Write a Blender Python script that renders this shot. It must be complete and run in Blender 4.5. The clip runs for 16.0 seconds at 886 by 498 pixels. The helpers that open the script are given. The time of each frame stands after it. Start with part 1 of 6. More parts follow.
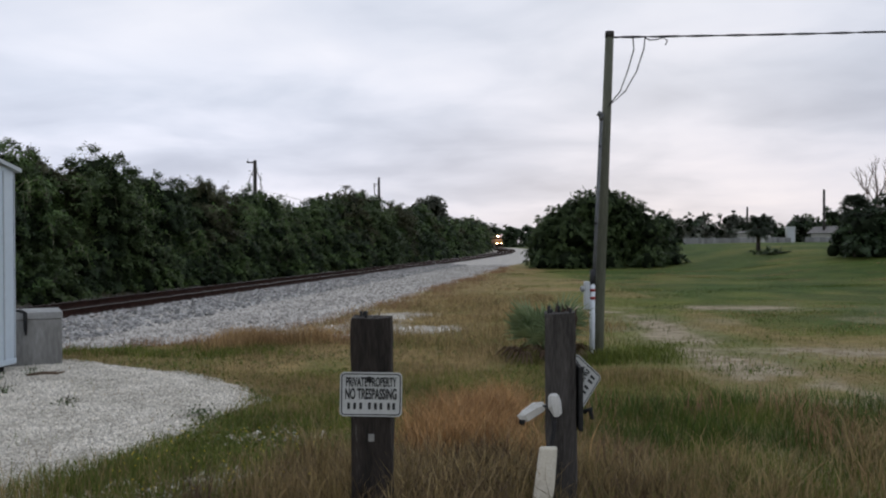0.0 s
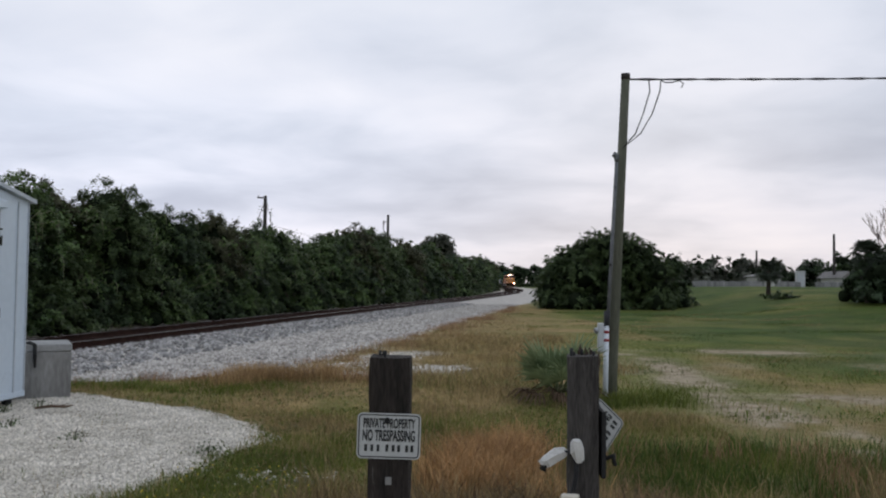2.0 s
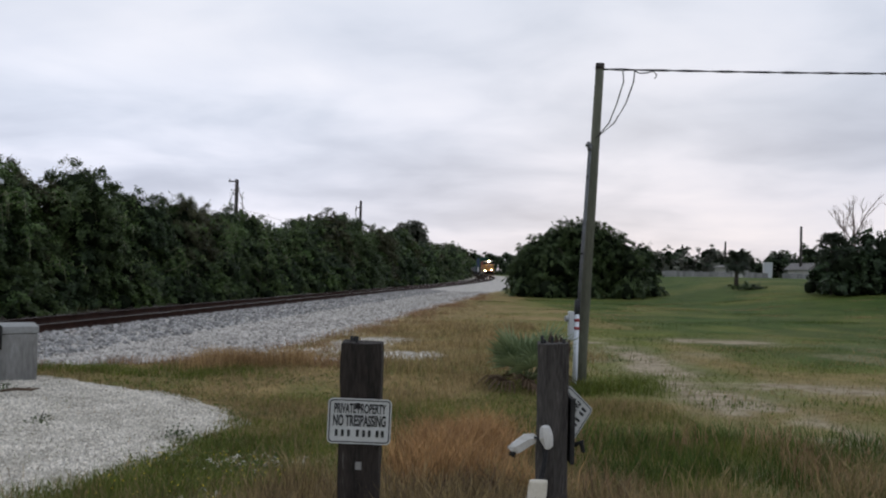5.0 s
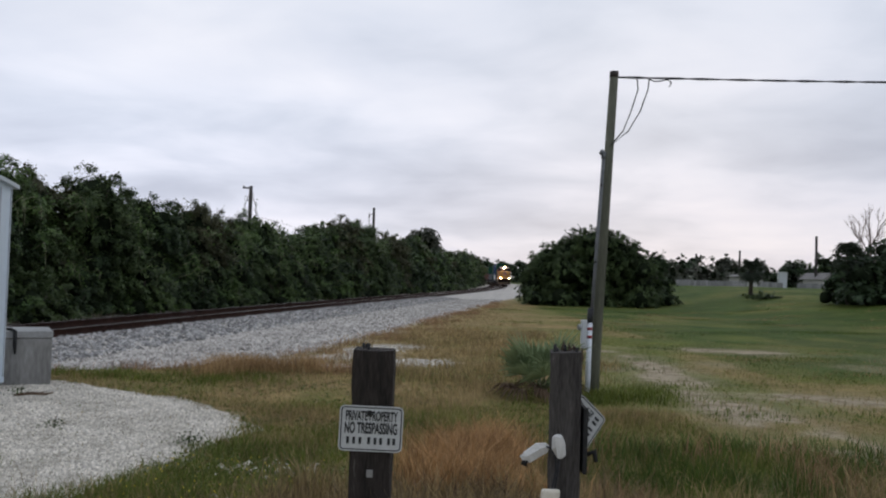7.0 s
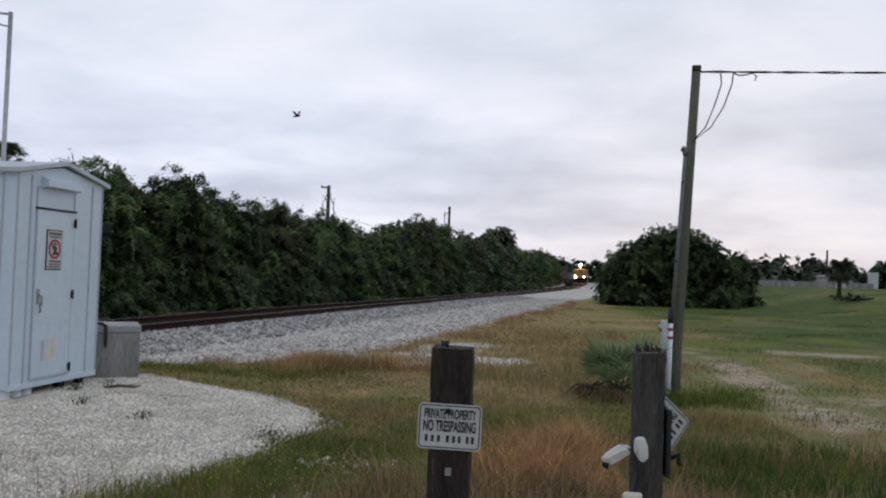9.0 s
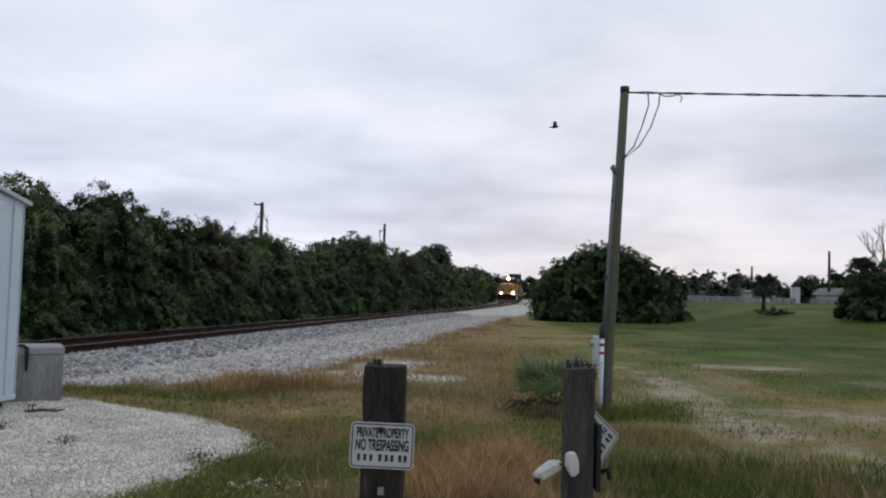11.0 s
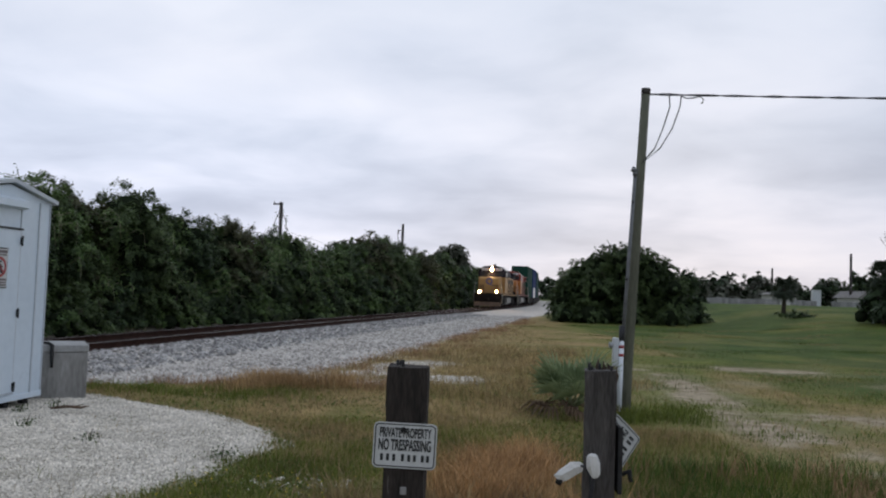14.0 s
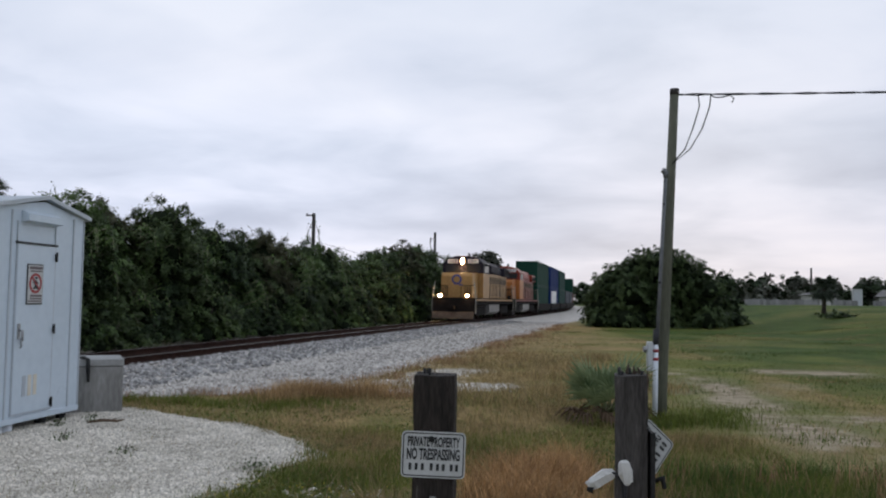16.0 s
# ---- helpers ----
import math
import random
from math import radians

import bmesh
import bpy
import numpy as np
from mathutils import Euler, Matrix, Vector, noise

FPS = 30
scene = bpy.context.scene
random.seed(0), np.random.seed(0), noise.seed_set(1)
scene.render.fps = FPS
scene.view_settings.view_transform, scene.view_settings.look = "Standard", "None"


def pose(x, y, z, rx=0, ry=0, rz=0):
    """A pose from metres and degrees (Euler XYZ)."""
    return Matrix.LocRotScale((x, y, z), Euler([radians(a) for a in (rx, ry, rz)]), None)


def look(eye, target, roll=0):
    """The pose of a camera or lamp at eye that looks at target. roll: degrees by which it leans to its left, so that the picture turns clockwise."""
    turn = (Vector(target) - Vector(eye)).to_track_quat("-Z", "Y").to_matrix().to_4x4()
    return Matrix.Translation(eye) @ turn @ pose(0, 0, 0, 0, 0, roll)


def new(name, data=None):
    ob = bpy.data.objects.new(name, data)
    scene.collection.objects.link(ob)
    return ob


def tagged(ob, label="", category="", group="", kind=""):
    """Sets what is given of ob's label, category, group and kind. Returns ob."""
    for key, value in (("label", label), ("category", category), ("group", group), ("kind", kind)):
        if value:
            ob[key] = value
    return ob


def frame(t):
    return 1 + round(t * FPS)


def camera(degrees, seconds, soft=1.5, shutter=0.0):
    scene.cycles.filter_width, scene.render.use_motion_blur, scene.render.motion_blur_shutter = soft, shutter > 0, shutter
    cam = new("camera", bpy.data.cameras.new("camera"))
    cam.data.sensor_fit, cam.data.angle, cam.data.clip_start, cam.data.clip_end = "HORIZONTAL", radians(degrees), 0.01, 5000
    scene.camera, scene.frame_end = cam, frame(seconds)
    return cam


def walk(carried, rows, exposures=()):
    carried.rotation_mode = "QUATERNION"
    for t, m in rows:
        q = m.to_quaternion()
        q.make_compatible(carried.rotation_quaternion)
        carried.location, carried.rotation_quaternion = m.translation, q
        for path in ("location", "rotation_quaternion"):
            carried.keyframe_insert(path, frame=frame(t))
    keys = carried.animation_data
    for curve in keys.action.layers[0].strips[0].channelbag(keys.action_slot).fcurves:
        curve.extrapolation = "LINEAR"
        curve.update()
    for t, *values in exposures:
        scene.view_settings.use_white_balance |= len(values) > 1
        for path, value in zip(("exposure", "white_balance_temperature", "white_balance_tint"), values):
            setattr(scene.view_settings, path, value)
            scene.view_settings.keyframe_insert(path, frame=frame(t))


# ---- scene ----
cam = camera(55.1, 16.0, soft=2.1)
PATH = [
    (0, (0.007, 0.098, 1.703), (0.002, 2.098, 1.692), -0.3),
    (0.5, (0.031, 0.123, 1.704), (0.024, 2.123, 1.72), -0.3),
    (1, (0.013, 0.138, 1.7), (-0.023, 2.138, 1.738), -0.2),
    (1.5, (-0.042, 0.15, 1.715), (-0.072, 2.148, 1.792), -0.5),
    (2, (-0.078, 0.171, 1.708), (-0.101, 2.169, 1.787), 0.7),
    (2.5, (-0.085, 0.166, 1.705), (-0.05, 2.165, 1.759), 1.5),
    (3, (-0.085, 0.157, 1.708), (-0.025, 2.155, 1.761), 1.7),
    (5.5, (-0.08, 0.166, 1.705), (-0.04, 2.165, 1.751), 1.4),
    (6, (-0.079, 0.178, 1.703), (-0.042, 2.177, 1.745), 1.4),
    (6.5, (-0.081, 0.179, 1.706), (-0.08, 2.178, 1.751), 1.6),
    (7, (-0.081, 0.176, 1.706), (-0.069, 2.175, 1.772), 1.8),
    (7.5, (-0.093, 0.169, 1.703), (-0.11, 2.168, 1.758), 0.3),
    (8, (-0.101, 0.211, 1.701), (-0.214, 2.207, 1.754), 1.2),
    (8.2, (-0.105, 0.214, 1.694), (-0.243, 2.209, 1.743), 1.3),
    (10.3, (-0.099, 0.198, 1.71), (-0.267, 2.189, 1.791), 2.6),
    (10.5, (-0.094, 0.213, 1.706), (-0.221, 2.207, 1.79), 2.4),
    (11, (-0.085, 0.201, 1.702), (-0.099, 2.198, 1.805), 1.7),
    (11.5, (-0.085, 0.178, 1.704), (-0.071, 2.176, 1.785), 1.0),
    (12, (-0.087, 0.187, 1.699), (-0.069, 2.186, 1.768), 0.8),
    (12.5, (-0.088, 0.197, 1.705), (-0.087, 2.196, 1.755), 1.3),
    (13, (-0.094, 0.188, 1.708), (-0.08, 2.186, 1.805), 1.6),
    (13.5, (-0.103, 0.171, 1.708), (-0.127, 2.168, 1.811), 2.2),
    (14, (-0.116, 0.158, 1.711), (-0.172, 2.155, 1.813), 2.1),
    (14.5, (-0.126, 0.175, 1.702), (-0.222, 2.17, 1.8), 1.2),
    (15, (-0.118, 0.162, 1.708), (-0.232, 2.155, 1.83), 1.2),
    (15.5, (-0.078, 0.202, 1.707), (-0.189, 2.195, 1.832), 0.8),
    (16, (-0.067, 0.204, 1.708), (-0.201, 2.196, 1.826), 0.9),
]
walk(cam, [(t, look(eye, target, roll)) for t, eye, target, roll in PATH],
     exposures=[(0, 0.0, 6500, 10), (8, 0.0, 6470, 10), (10.5, 0.0, 6390, 10), (16, 0.0, 6330, 10)])

# ---- light ----
world = bpy.data.worlds.new("overcast_sky")
scene.world = world
world.use_nodes = True
wn, wl = world.node_tree.nodes, world.node_tree.links
wn.clear()
w_out = wn.new("ShaderNodeOutputWorld")
w_bg = wn.new("ShaderNodeBackground")
w_co = wn.new("ShaderNodeTexCoord")
w_sky = wn.new("ShaderNodeTexSky")
w_sky.sky_type, w_sky.sun_disc = "NISHITA", False
w_sky.sun_elevation, w_sky.sun_rotation = radians(14), radians(14)


def wnode(kind, **values):
    node = wn.new(kind)
    for key, value in values.items():
        node.inputs[key].default_value = value
    return node


def wramp(stops):
    ramp = wn.new("ShaderNodeValToRGB")
    els = ramp.color_ramp.elements
    while len(els) < len(stops):
        els.new(0.5)
    for el, (at, col) in zip(els, stops):
        el.position, el.color = at, (*col, 1)
    return ramp


# a flat cloud deck: the direction divided by its height, then noise at two scales
w_sep = wn.new("ShaderNodeSeparateXYZ")
wl.new(w_co.outputs["Generated"], w_sep.inputs[0])


def wmath(op, a, b):
    node = wn.new("ShaderNodeMath")
    node.operation = op
    for k, v in enumerate((a, b)):
        if isinstance(v, (int, float)):
            node.inputs[k].default_value = v
        else:
            wl.new(v, node.inputs[k])
    return node.outputs[0]


w_high = wmath("ADD", wmath("MAXIMUM", w_sep.outputs[2], 0.0), 0.16)
w_vec = wn.new("ShaderNodeCombineXYZ")
wl.new(wmath("DIVIDE", w_sep.outputs[0], w_high), w_vec.inputs[0])
wl.new(wmath("DIVIDE", w_sep.outputs[1], w_high), w_vec.inputs[1])
w_vec.inputs[2].default_value = 5.2
w_n1 = wnode("ShaderNodeTexNoise", Scale=0.62, Detail=4.0, Roughness=0.45, Distortion=0.2)
w_n2 = wnode("ShaderNodeTexNoise", Scale=1.9, Detail=5.0, Roughness=0.5, Distortion=0.3)
wl.new(w_vec.outputs[0], w_n1.inputs[0])
wl.new(w_vec.outputs[0], w_n2.inputs[0])
w_mix = wn.new("ShaderNodeMix")
w_mix.data_type = "FLOAT"
w_mix.inputs[0].default_value = 0.33
wl.new(w_n1.outputs[0], w_mix.inputs[2])
wl.new(w_n2.outputs[0], w_mix.inputs[3])
w_cloud = wramp([(0.34, (0.46, 0.515, 0.62)), (0.45, (0.59, 0.65, 0.76)), (0.53, (0.71, 0.76, 0.865)), (0.66, (0.84, 0.87, 0.95))])
wl.new(w_mix.outputs[0], w_cloud.inputs[0])
# the low band is a little greyer and pinker
w_band = wramp([(0.0, (0.90, 0.86, 0.87)), (0.08, (0.97, 0.92, 0.93)), (0.18, (1.03, 1.0, 1.0)), (0.4, (0.98, 0.99, 1.0)), (1.0, (0.96, 0.99, 1.02))])
wl.new(w_sep.outputs[2], w_band.inputs[0])
w_mul = wn.new("ShaderNodeMix")
w_mul.data_type, w_mul.blend_type = "RGBA", "MULTIPLY"
w_mul.inputs[0].default_value = 1.0
wl.new(w_cloud.outputs[0], w_mul.inputs[6])
wl.new(w_band.outputs[0], w_mul.inputs[7])
w_fin = wn.new("ShaderNodeMix")
w_fin.data_type = "RGBA"
w_fin.inputs[0].default_value = 0.0035
wl.new(w_mul.outputs[2], w_fin.inputs[6])
wl.new(w_sky.outputs[0], w_fin.inputs[7])
wl.new(w_fin.outputs[2], w_bg.inputs[0])
# thinner cloud low in the sky over the hedge
w_dot = wn.new("ShaderNodeVectorMath")
w_dot.operation = "DOT_PRODUCT"
wl.new(w_co.outputs["Generated"], w_dot.inputs[0])
w_dot.inputs[1].default_value = Vector((-0.42, 0.90, 0.0)).normalized()
w_side = wmath("POWER", wmath("MAXIMUM", w_dot.outputs["Value"], 0.0), 9.0)
w_low = wramp([(0.0, (0.6, 0.6, 0.6)), (0.06, (1.0, 1.0, 1.0)), (0.13, (0.9, 0.9, 0.9)), (0.26, (0.15, 0.15, 0.15)), (0.4, (0.0, 0.0, 0.0))])
wl.new(w_sep.outputs[2], w_low.inputs[0])
wl.new(wmath("ADD", wmath("MULTIPLY", wmath("MULTIPLY", w_side, w_low.outputs[0]), 0.28), 0.97), w_bg.inputs[1])
wl.new(w_bg.outputs[0], w_out.inputs[0])

sun = new("sun", bpy.data.lights.new("sun", "SUN"))
sun.data.energy, sun.data.angle, sun.data.color = 0.35, radians(40), (1.0, 0.95, 0.9)
sun.matrix_world = look((3.5, 14, 3.6), (0, 0, 0))


# ---- materials ----
def mat(name, c1, c2, scale=4.0, rough=0.8, metal=0.0, bump=0.2, fine=8.0, c3=None, rnd=0.0, island=0.0, spec=0.3, stretch=(1, 1, 1)):
    """Two-scale noise between c1 and c2, stains towards c3, relief; rnd varies by object, island by mesh island."""
    m = bpy.data.materials.new(name)
    m.use_nodes = True
    n, l = m.node_tree.nodes, m.node_tree.links
    b = n["Principled BSDF"]
    b.inputs["Roughness"].default_value = rough
    b.inputs["Metallic"].default_value = metal
    b.inputs["Specular IOR Level"].default_value = spec
    co = n.new("ShaderNodeTexCoord")
    mp = n.new("ShaderNodeMapping")
    mp.inputs["Scale"].default_value = stretch
    l.new(co.outputs["Object"], mp.inputs[0])
    n1 = n.new("ShaderNodeTexNoise")
    n1.inputs["Scale"].default_value, n1.inputs["Detail"].default_value = scale, 5
    n2 = n.new("ShaderNodeTexNoise")
    n2.inputs["Scale"].default_value, n2.inputs["Detail"].default_value = scale * fine, 3
    l.new(mp.outputs[0], n1.inputs[0])
    l.new(mp.outputs[0], n2.inputs[0])
    mixv = n.new("ShaderNodeMix")
    mixv.data_type = "FLOAT"
    mixv.inputs[0].default_value = 0.45
    l.new(n1.outputs[0], mixv.inputs[2])
    l.new(n2.outputs[0], mixv.inputs[3])
    ramp = n.new("ShaderNodeValToRGB")
    els = ramp.color_ramp.elements
    els[0].position, els[0].color = 0.36, (*c1, 1)
    els[1].position, els[1].color = 0.64, (*c2, 1)
    if c3:
        e = els.new(0.72)
        e.color = (*c3, 1)
    l.new(mixv.outputs[0], ramp.inputs[0])
    colour = ramp.outputs[0]
    for amount, node, out in ((rnd, "ShaderNodeObjectInfo", "Random"), (island, "ShaderNodeNewGeometry", "Random Per Island")):
        if amount:
            src = n.new(node)
            mr = n.new("ShaderNodeMapRange")
            mr.inputs[3].default_value, mr.inputs[4].default_value = 1 - amount, 1 + amount
            l.new(src.outputs[out], mr.inputs[0])
            hs = n.new("ShaderNodeHueSaturation")
            l.new(mr.outputs[0], hs.inputs["Value"])
            l.new(colour, hs.inputs["Color"])
            colour = hs.outputs[0]
    l.new(colour, b.inputs["Base Color"])
    if bump:
        bp = n.new("ShaderNodeBump")
        bp.inputs["Strength"].default_value, bp.inputs["Distance"].default_value = bump, 0.02
        l.new(n2.outputs[0], bp.inputs["Height"])
        l.new(bp.outputs[0], b.inputs["Normal"])
    return m


def leaf_mat(name, c1, c2, scale=0.5, island=0.45, through_light=0.25):
    m = mat(name, c1, c2, scale, rough=0.6, bump=0.0, island=island, spec=0.25)
    n, l = m.node_tree.nodes, m.node_tree.links
    b = n["Principled BSDF"]
    tr = n.new("ShaderNodeBsdfTranslucent")
    src = b.inputs["Base Color"].links[0].from_socket
    l.new(src, tr.inputs[0])
    mx = n.new("ShaderNodeMixShader")
    mx.inputs[0].default_value = through_light
    l.new(b.outputs[0], mx.inputs[1])
    l.new(tr.outputs[0], mx.inputs[2])
    l.new(mx.outputs[0], n["Material Output"].inputs[0])
    return m


def glow(name, colour, strength):
    m = bpy.data.materials.new(name)
    m.use_nodes = True
    b = m.node_tree.nodes["Principled BSDF"]
    b.inputs["Base Color"].default_value = (*colour, 1)
    b.inputs["Emission Color"].default_value = (*colour, 1)
    b.inputs["Emission Strength"].default_value = strength
    return m


M_WOOD = mat("weathered_tie_wood", (0.009, 0.0075, 0.0065), (0.042, 0.034, 0.029), 5, 0.9, bump=0.9, c3=(0.12, 0.11, 0.102), stretch=(3, 3, 0.35))
M_WOODG = mat("grey_tie_wood", (0.030, 0.027, 0.025), (0.088, 0.080, 0.074), 5, 0.9, bump=0.9, c3=(0.20, 0.185, 0.172), stretch=(3, 3, 0.35))
M_POLE = mat("treated_pole_wood", (0.075, 0.078, 0.055), (0.13, 0.13, 0.095), 3, 0.85, bump=0.5, stretch=(3, 3, 0.3))
M_POLED = mat("dark_pole_wood", (0.03, 0.027, 0.025), (0.07, 0.062, 0.056), 3, 0.9, bump=0.5, stretch=(3, 3, 0.3))
M_TRUNK = mat("bark", (0.04, 0.033, 0.027), (0.11, 0.092, 0.075), 4, 0.95, bump=0.7)
M_LEAF = leaf_mat("hedge_leaves", (0.030, 0.050, 0.019), (0.100, 0.140, 0.050))
M_LEAFO = leaf_mat("olive_brown_leaves", (0.042, 0.045, 0.022), (0.10, 0.10, 0.048))
M_VINE = mat("pale_dry_vine", (0.14, 0.145, 0.085), (0.26, 0.26, 0.16), 6, 0.9, bump=0.0)
M_LEAFL = leaf_mat("light_leaves", (0.065, 0.115, 0.034), (0.14, 0.205, 0.065))
M_LEAFD = leaf_mat("dark_leaves", (0.020, 0.036, 0.016), (0.052, 0.080, 0.031))
# the round tree's grey; on the far trees it is haze put into the colour
M_LEAFG = leaf_mat("hazy_grey_leaves", (0.085, 0.092, 0.07), (0.14, 0.145, 0.105))
# near-black, so the shade deep inside the foliage is in the colour
M_CORE = mat("painted_inner_shade", (0.008, 0.012, 0.007), (0.02, 0.026, 0.014), 2, 1.0, bump=0.0, spec=0.0)
M_PALM = leaf_mat("palmetto_leaves", (0.105, 0.148, 0.070), (0.29, 0.345, 0.175))
M_PALMD = leaf_mat("palm_leaves", (0.025, 0.035, 0.022), (0.06, 0.075, 0.045))
M_THATCH = mat("dead_fronds", (0.07, 0.045, 0.03), (0.16, 0.11, 0.07), 6, 0.95, island=0.3)
M_THATCHD = mat("splintered_wood", (0.045, 0.030, 0.022), (0.11, 0.08, 0.058), 6, 0.95, rnd=0.4)
M_RUST = mat("rusty_steel", (0.018, 0.009, 0.007), (0.046, 0.023, 0.017), 4, 0.8, 0.1, c3=(0.08, 0.042, 0.03), spec=0.06)
M_FOUL = mat("oily_fouled_ballast", (0.014, 0.010, 0.008), (0.036, 0.026, 0.021), 2.5, 0.95, bump=0.8, fine=9, c3=(0.06, 0.048, 0.04), spec=0.0)
M_COND = mat("dull_grey_conduit", (0.10, 0.105, 0.11), (0.17, 0.175, 0.18), 6, 0.6, 0.2, bump=0.05)
M_RAILTOP = mat("worn_rail_head", (0.16, 0.15, 0.15), (0.28, 0.27, 0.27), 6, 0.4, 0.9, bump=0.05)
M_TIE = mat("creosoted_tie", (0.028, 0.022, 0.018), (0.07, 0.056, 0.046), 4, 0.9, bump=0.6, rnd=0.3, stretch=(0.5, 3, 3))
M_BALLAST = mat("ballast_gravel", (0.31, 0.285, 0.255), (0.55, 0.51, 0.455), 1.2, 0.95, bump=0.9, fine=14, c3=(0.60, 0.575, 0.54))
M_STONE = mat("ballast_stone", (0.25, 0.232, 0.21), (0.53, 0.49, 0.44), 3, 0.95, bump=0.3, island=0.45)
M_STONED = mat("shoulder_stone", (0.15, 0.145, 0.14), (0.40, 0.385, 0.365), 3, 0.95, bump=0.3, island=0.5)
M_PADST = mat("limestone_chip", (0.43, 0.395, 0.33), (0.68, 0.63, 0.55), 3, 0.95, bump=0.3, island=0.35)
M_HUT = mat("pale_painted_metal", (0.50, 0.58, 0.65), (0.56, 0.64, 0.71), 1.2, 0.45, 0.0, bump=0.04, c3=(0.47, 0.545, 0.61), spec=0.45)
M_HUTSEAM = mat("panel_seam", (0.36, 0.40, 0.44), (0.46, 0.50, 0.54), 2, 0.6, bump=0.0)
M_ROOF = mat("grey_metal_roof", (0.38, 0.42, 0.45), (0.46, 0.50, 0.53), 1.5, 0.5, 0.2, bump=0.05)
M_DARK = mat("dark_gap", (0.012, 0.012, 0.012), (0.03, 0.03, 0.03), 4, 0.8, bump=0.1)
M_STEEL = mat("galvanised_steel", (0.30, 0.31, 0.32), (0.42, 0.43, 0.44), 8, 0.45, 0.8, bump=0.05)
M_CONC = mat("cast_concrete", (0.25, 0.25, 0.24), (0.36, 0.36, 0.35), 2, 0.9, bump=0.35, c3=(0.42, 0.42, 0.41))
M_CONCD = mat("stained_concrete_face", (0.17, 0.165, 0.155), (0.28, 0.275, 0.26), 1.6, 0.9, bump=0.35, c3=(0.34, 0.335, 0.32), stretch=(2, 2, 0.5))
M_SIGN = mat("sign_white", (0.43, 0.44, 0.43), (0.52, 0.53, 0.52), 5, 0.5, bump=0.05, c3=(0.36, 0.365, 0.35))
M_BLACK = mat("sign_black", (0.016, 0.018, 0.02), (0.03, 0.032, 0.034), 8, 0.5, bump=0.0)
M_GREYINK = mat("faded_print", (0.10, 0.08, 0.085), (0.17, 0.14, 0.145), 8, 0.5, bump=0.0)
M_RED = mat("sign_red", (0.26, 0.035, 0.04), (0.34, 0.05, 0.05), 8, 0.5, bump=0.0)
M_PLASTIC = mat("weathered_white_plastic", (0.50, 0.49, 0.46), (0.62, 0.61, 0.58), 14, 0.6, bump=0.3, c3=(0.5, 0.48, 0.42))
M_CREAM = mat("yellowed_plastic", (0.58, 0.53, 0.43), (0.70, 0.66, 0.56), 9, 0.6, bump=0.25, c3=(0.42, 0.36, 0.27))
M_PVC = mat("white_conduit", (0.60, 0.64, 0.68), (0.70, 0.735, 0.77), 6, 0.45, bump=0.03)
M_CABLE = mat("black_cable", (0.015, 0.015, 0.017), (0.035, 0.035, 0.038), 9, 0.6, bump=0.0)
M_BOX = mat("grey_meter_box", (0.42, 0.44, 0.45), (0.52, 0.54, 0.55), 6, 0.5, bump=0.05)


# ---- mesh helpers ----
def link_bm(name, bm, material, parent=None, label=""):
    me = bpy.data.meshes.new(name)
    bm.normal_update()
    bm.to_mesh(me)
    bm.free()
    for mm in material if isinstance(material, (list, tuple)) else (material,):
        me.materials.append(mm)
    ob = new(name, me)
    if parent:
        ob.parent = parent
    if label:
        ob["label"] = label
    return ob


def part(name, bm, material, parent, label=""):
    return link_bm(name, bm, material, parent, label)


def thing(name, x=0, y=0, z=0, rz=0.0, label="", category="", group="", kind=""):
    ob = new(name)
    ob.matrix_basis = pose(x, y, z, 0, 0, rz)
    return tagged(ob, label, category, group, kind)


def box(x0, x1, y0, y1, z0, z1, bevel=0.0, bm=None):
    bm = bm or bmesh.new()
    m = Matrix.LocRotScale(((x0 + x1) / 2, (y0 + y1) / 2, (z0 + z1) / 2), None, (x1 - x0, y1 - y0, z1 - z0))
    vs = bmesh.ops.create_cube(bm, size=1, matrix=m)["verts"]
    if bevel:
        es = list({e for v in vs for e in v.link_edges})
        bmesh.ops.bevel(bm, geom=es, offset=bevel, segments=2, affect="EDGES", profile=0.5)
    return bm


def tube(points, radii, sides=8, bm=None):
    """A round tube along points; radii a number or one for each point."""
    bm = bm or bmesh.new()
    pts = [Vector(p) for p in points]
    radii = radii if isinstance(radii, (list, tuple)) else [radii] * len(pts)
    rings = []
    for i, (p, r) in enumerate(zip(pts, radii)):
        d = (pts[min(i + 1, len(pts) - 1)] - pts[max(i - 1, 0)]).normalized()
        a = d.orthogonal().normalized() if abs(d.z) < 0.9 else Vector((1, 0, 0))
        a = (a - d * a.dot(d)).normalized()
        b = d.cross(a)
        rings.append([bm.verts.new(p + r * (math.cos(2 * math.pi * k / sides) * a + math.sin(2 * math.pi * k / sides) * b)) for k in range(sides)])
    for r0, r1 in zip(rings, rings[1:]):
        for k in range(sides):
            f = bm.faces.new((r0[k], r0[(k + 1) % sides], r1[(k + 1) % sides], r1[k]))
            f.smooth = True
    bm.faces.new(rings[0][::-1])
    bm.faces.new(rings[-1])
    return bm


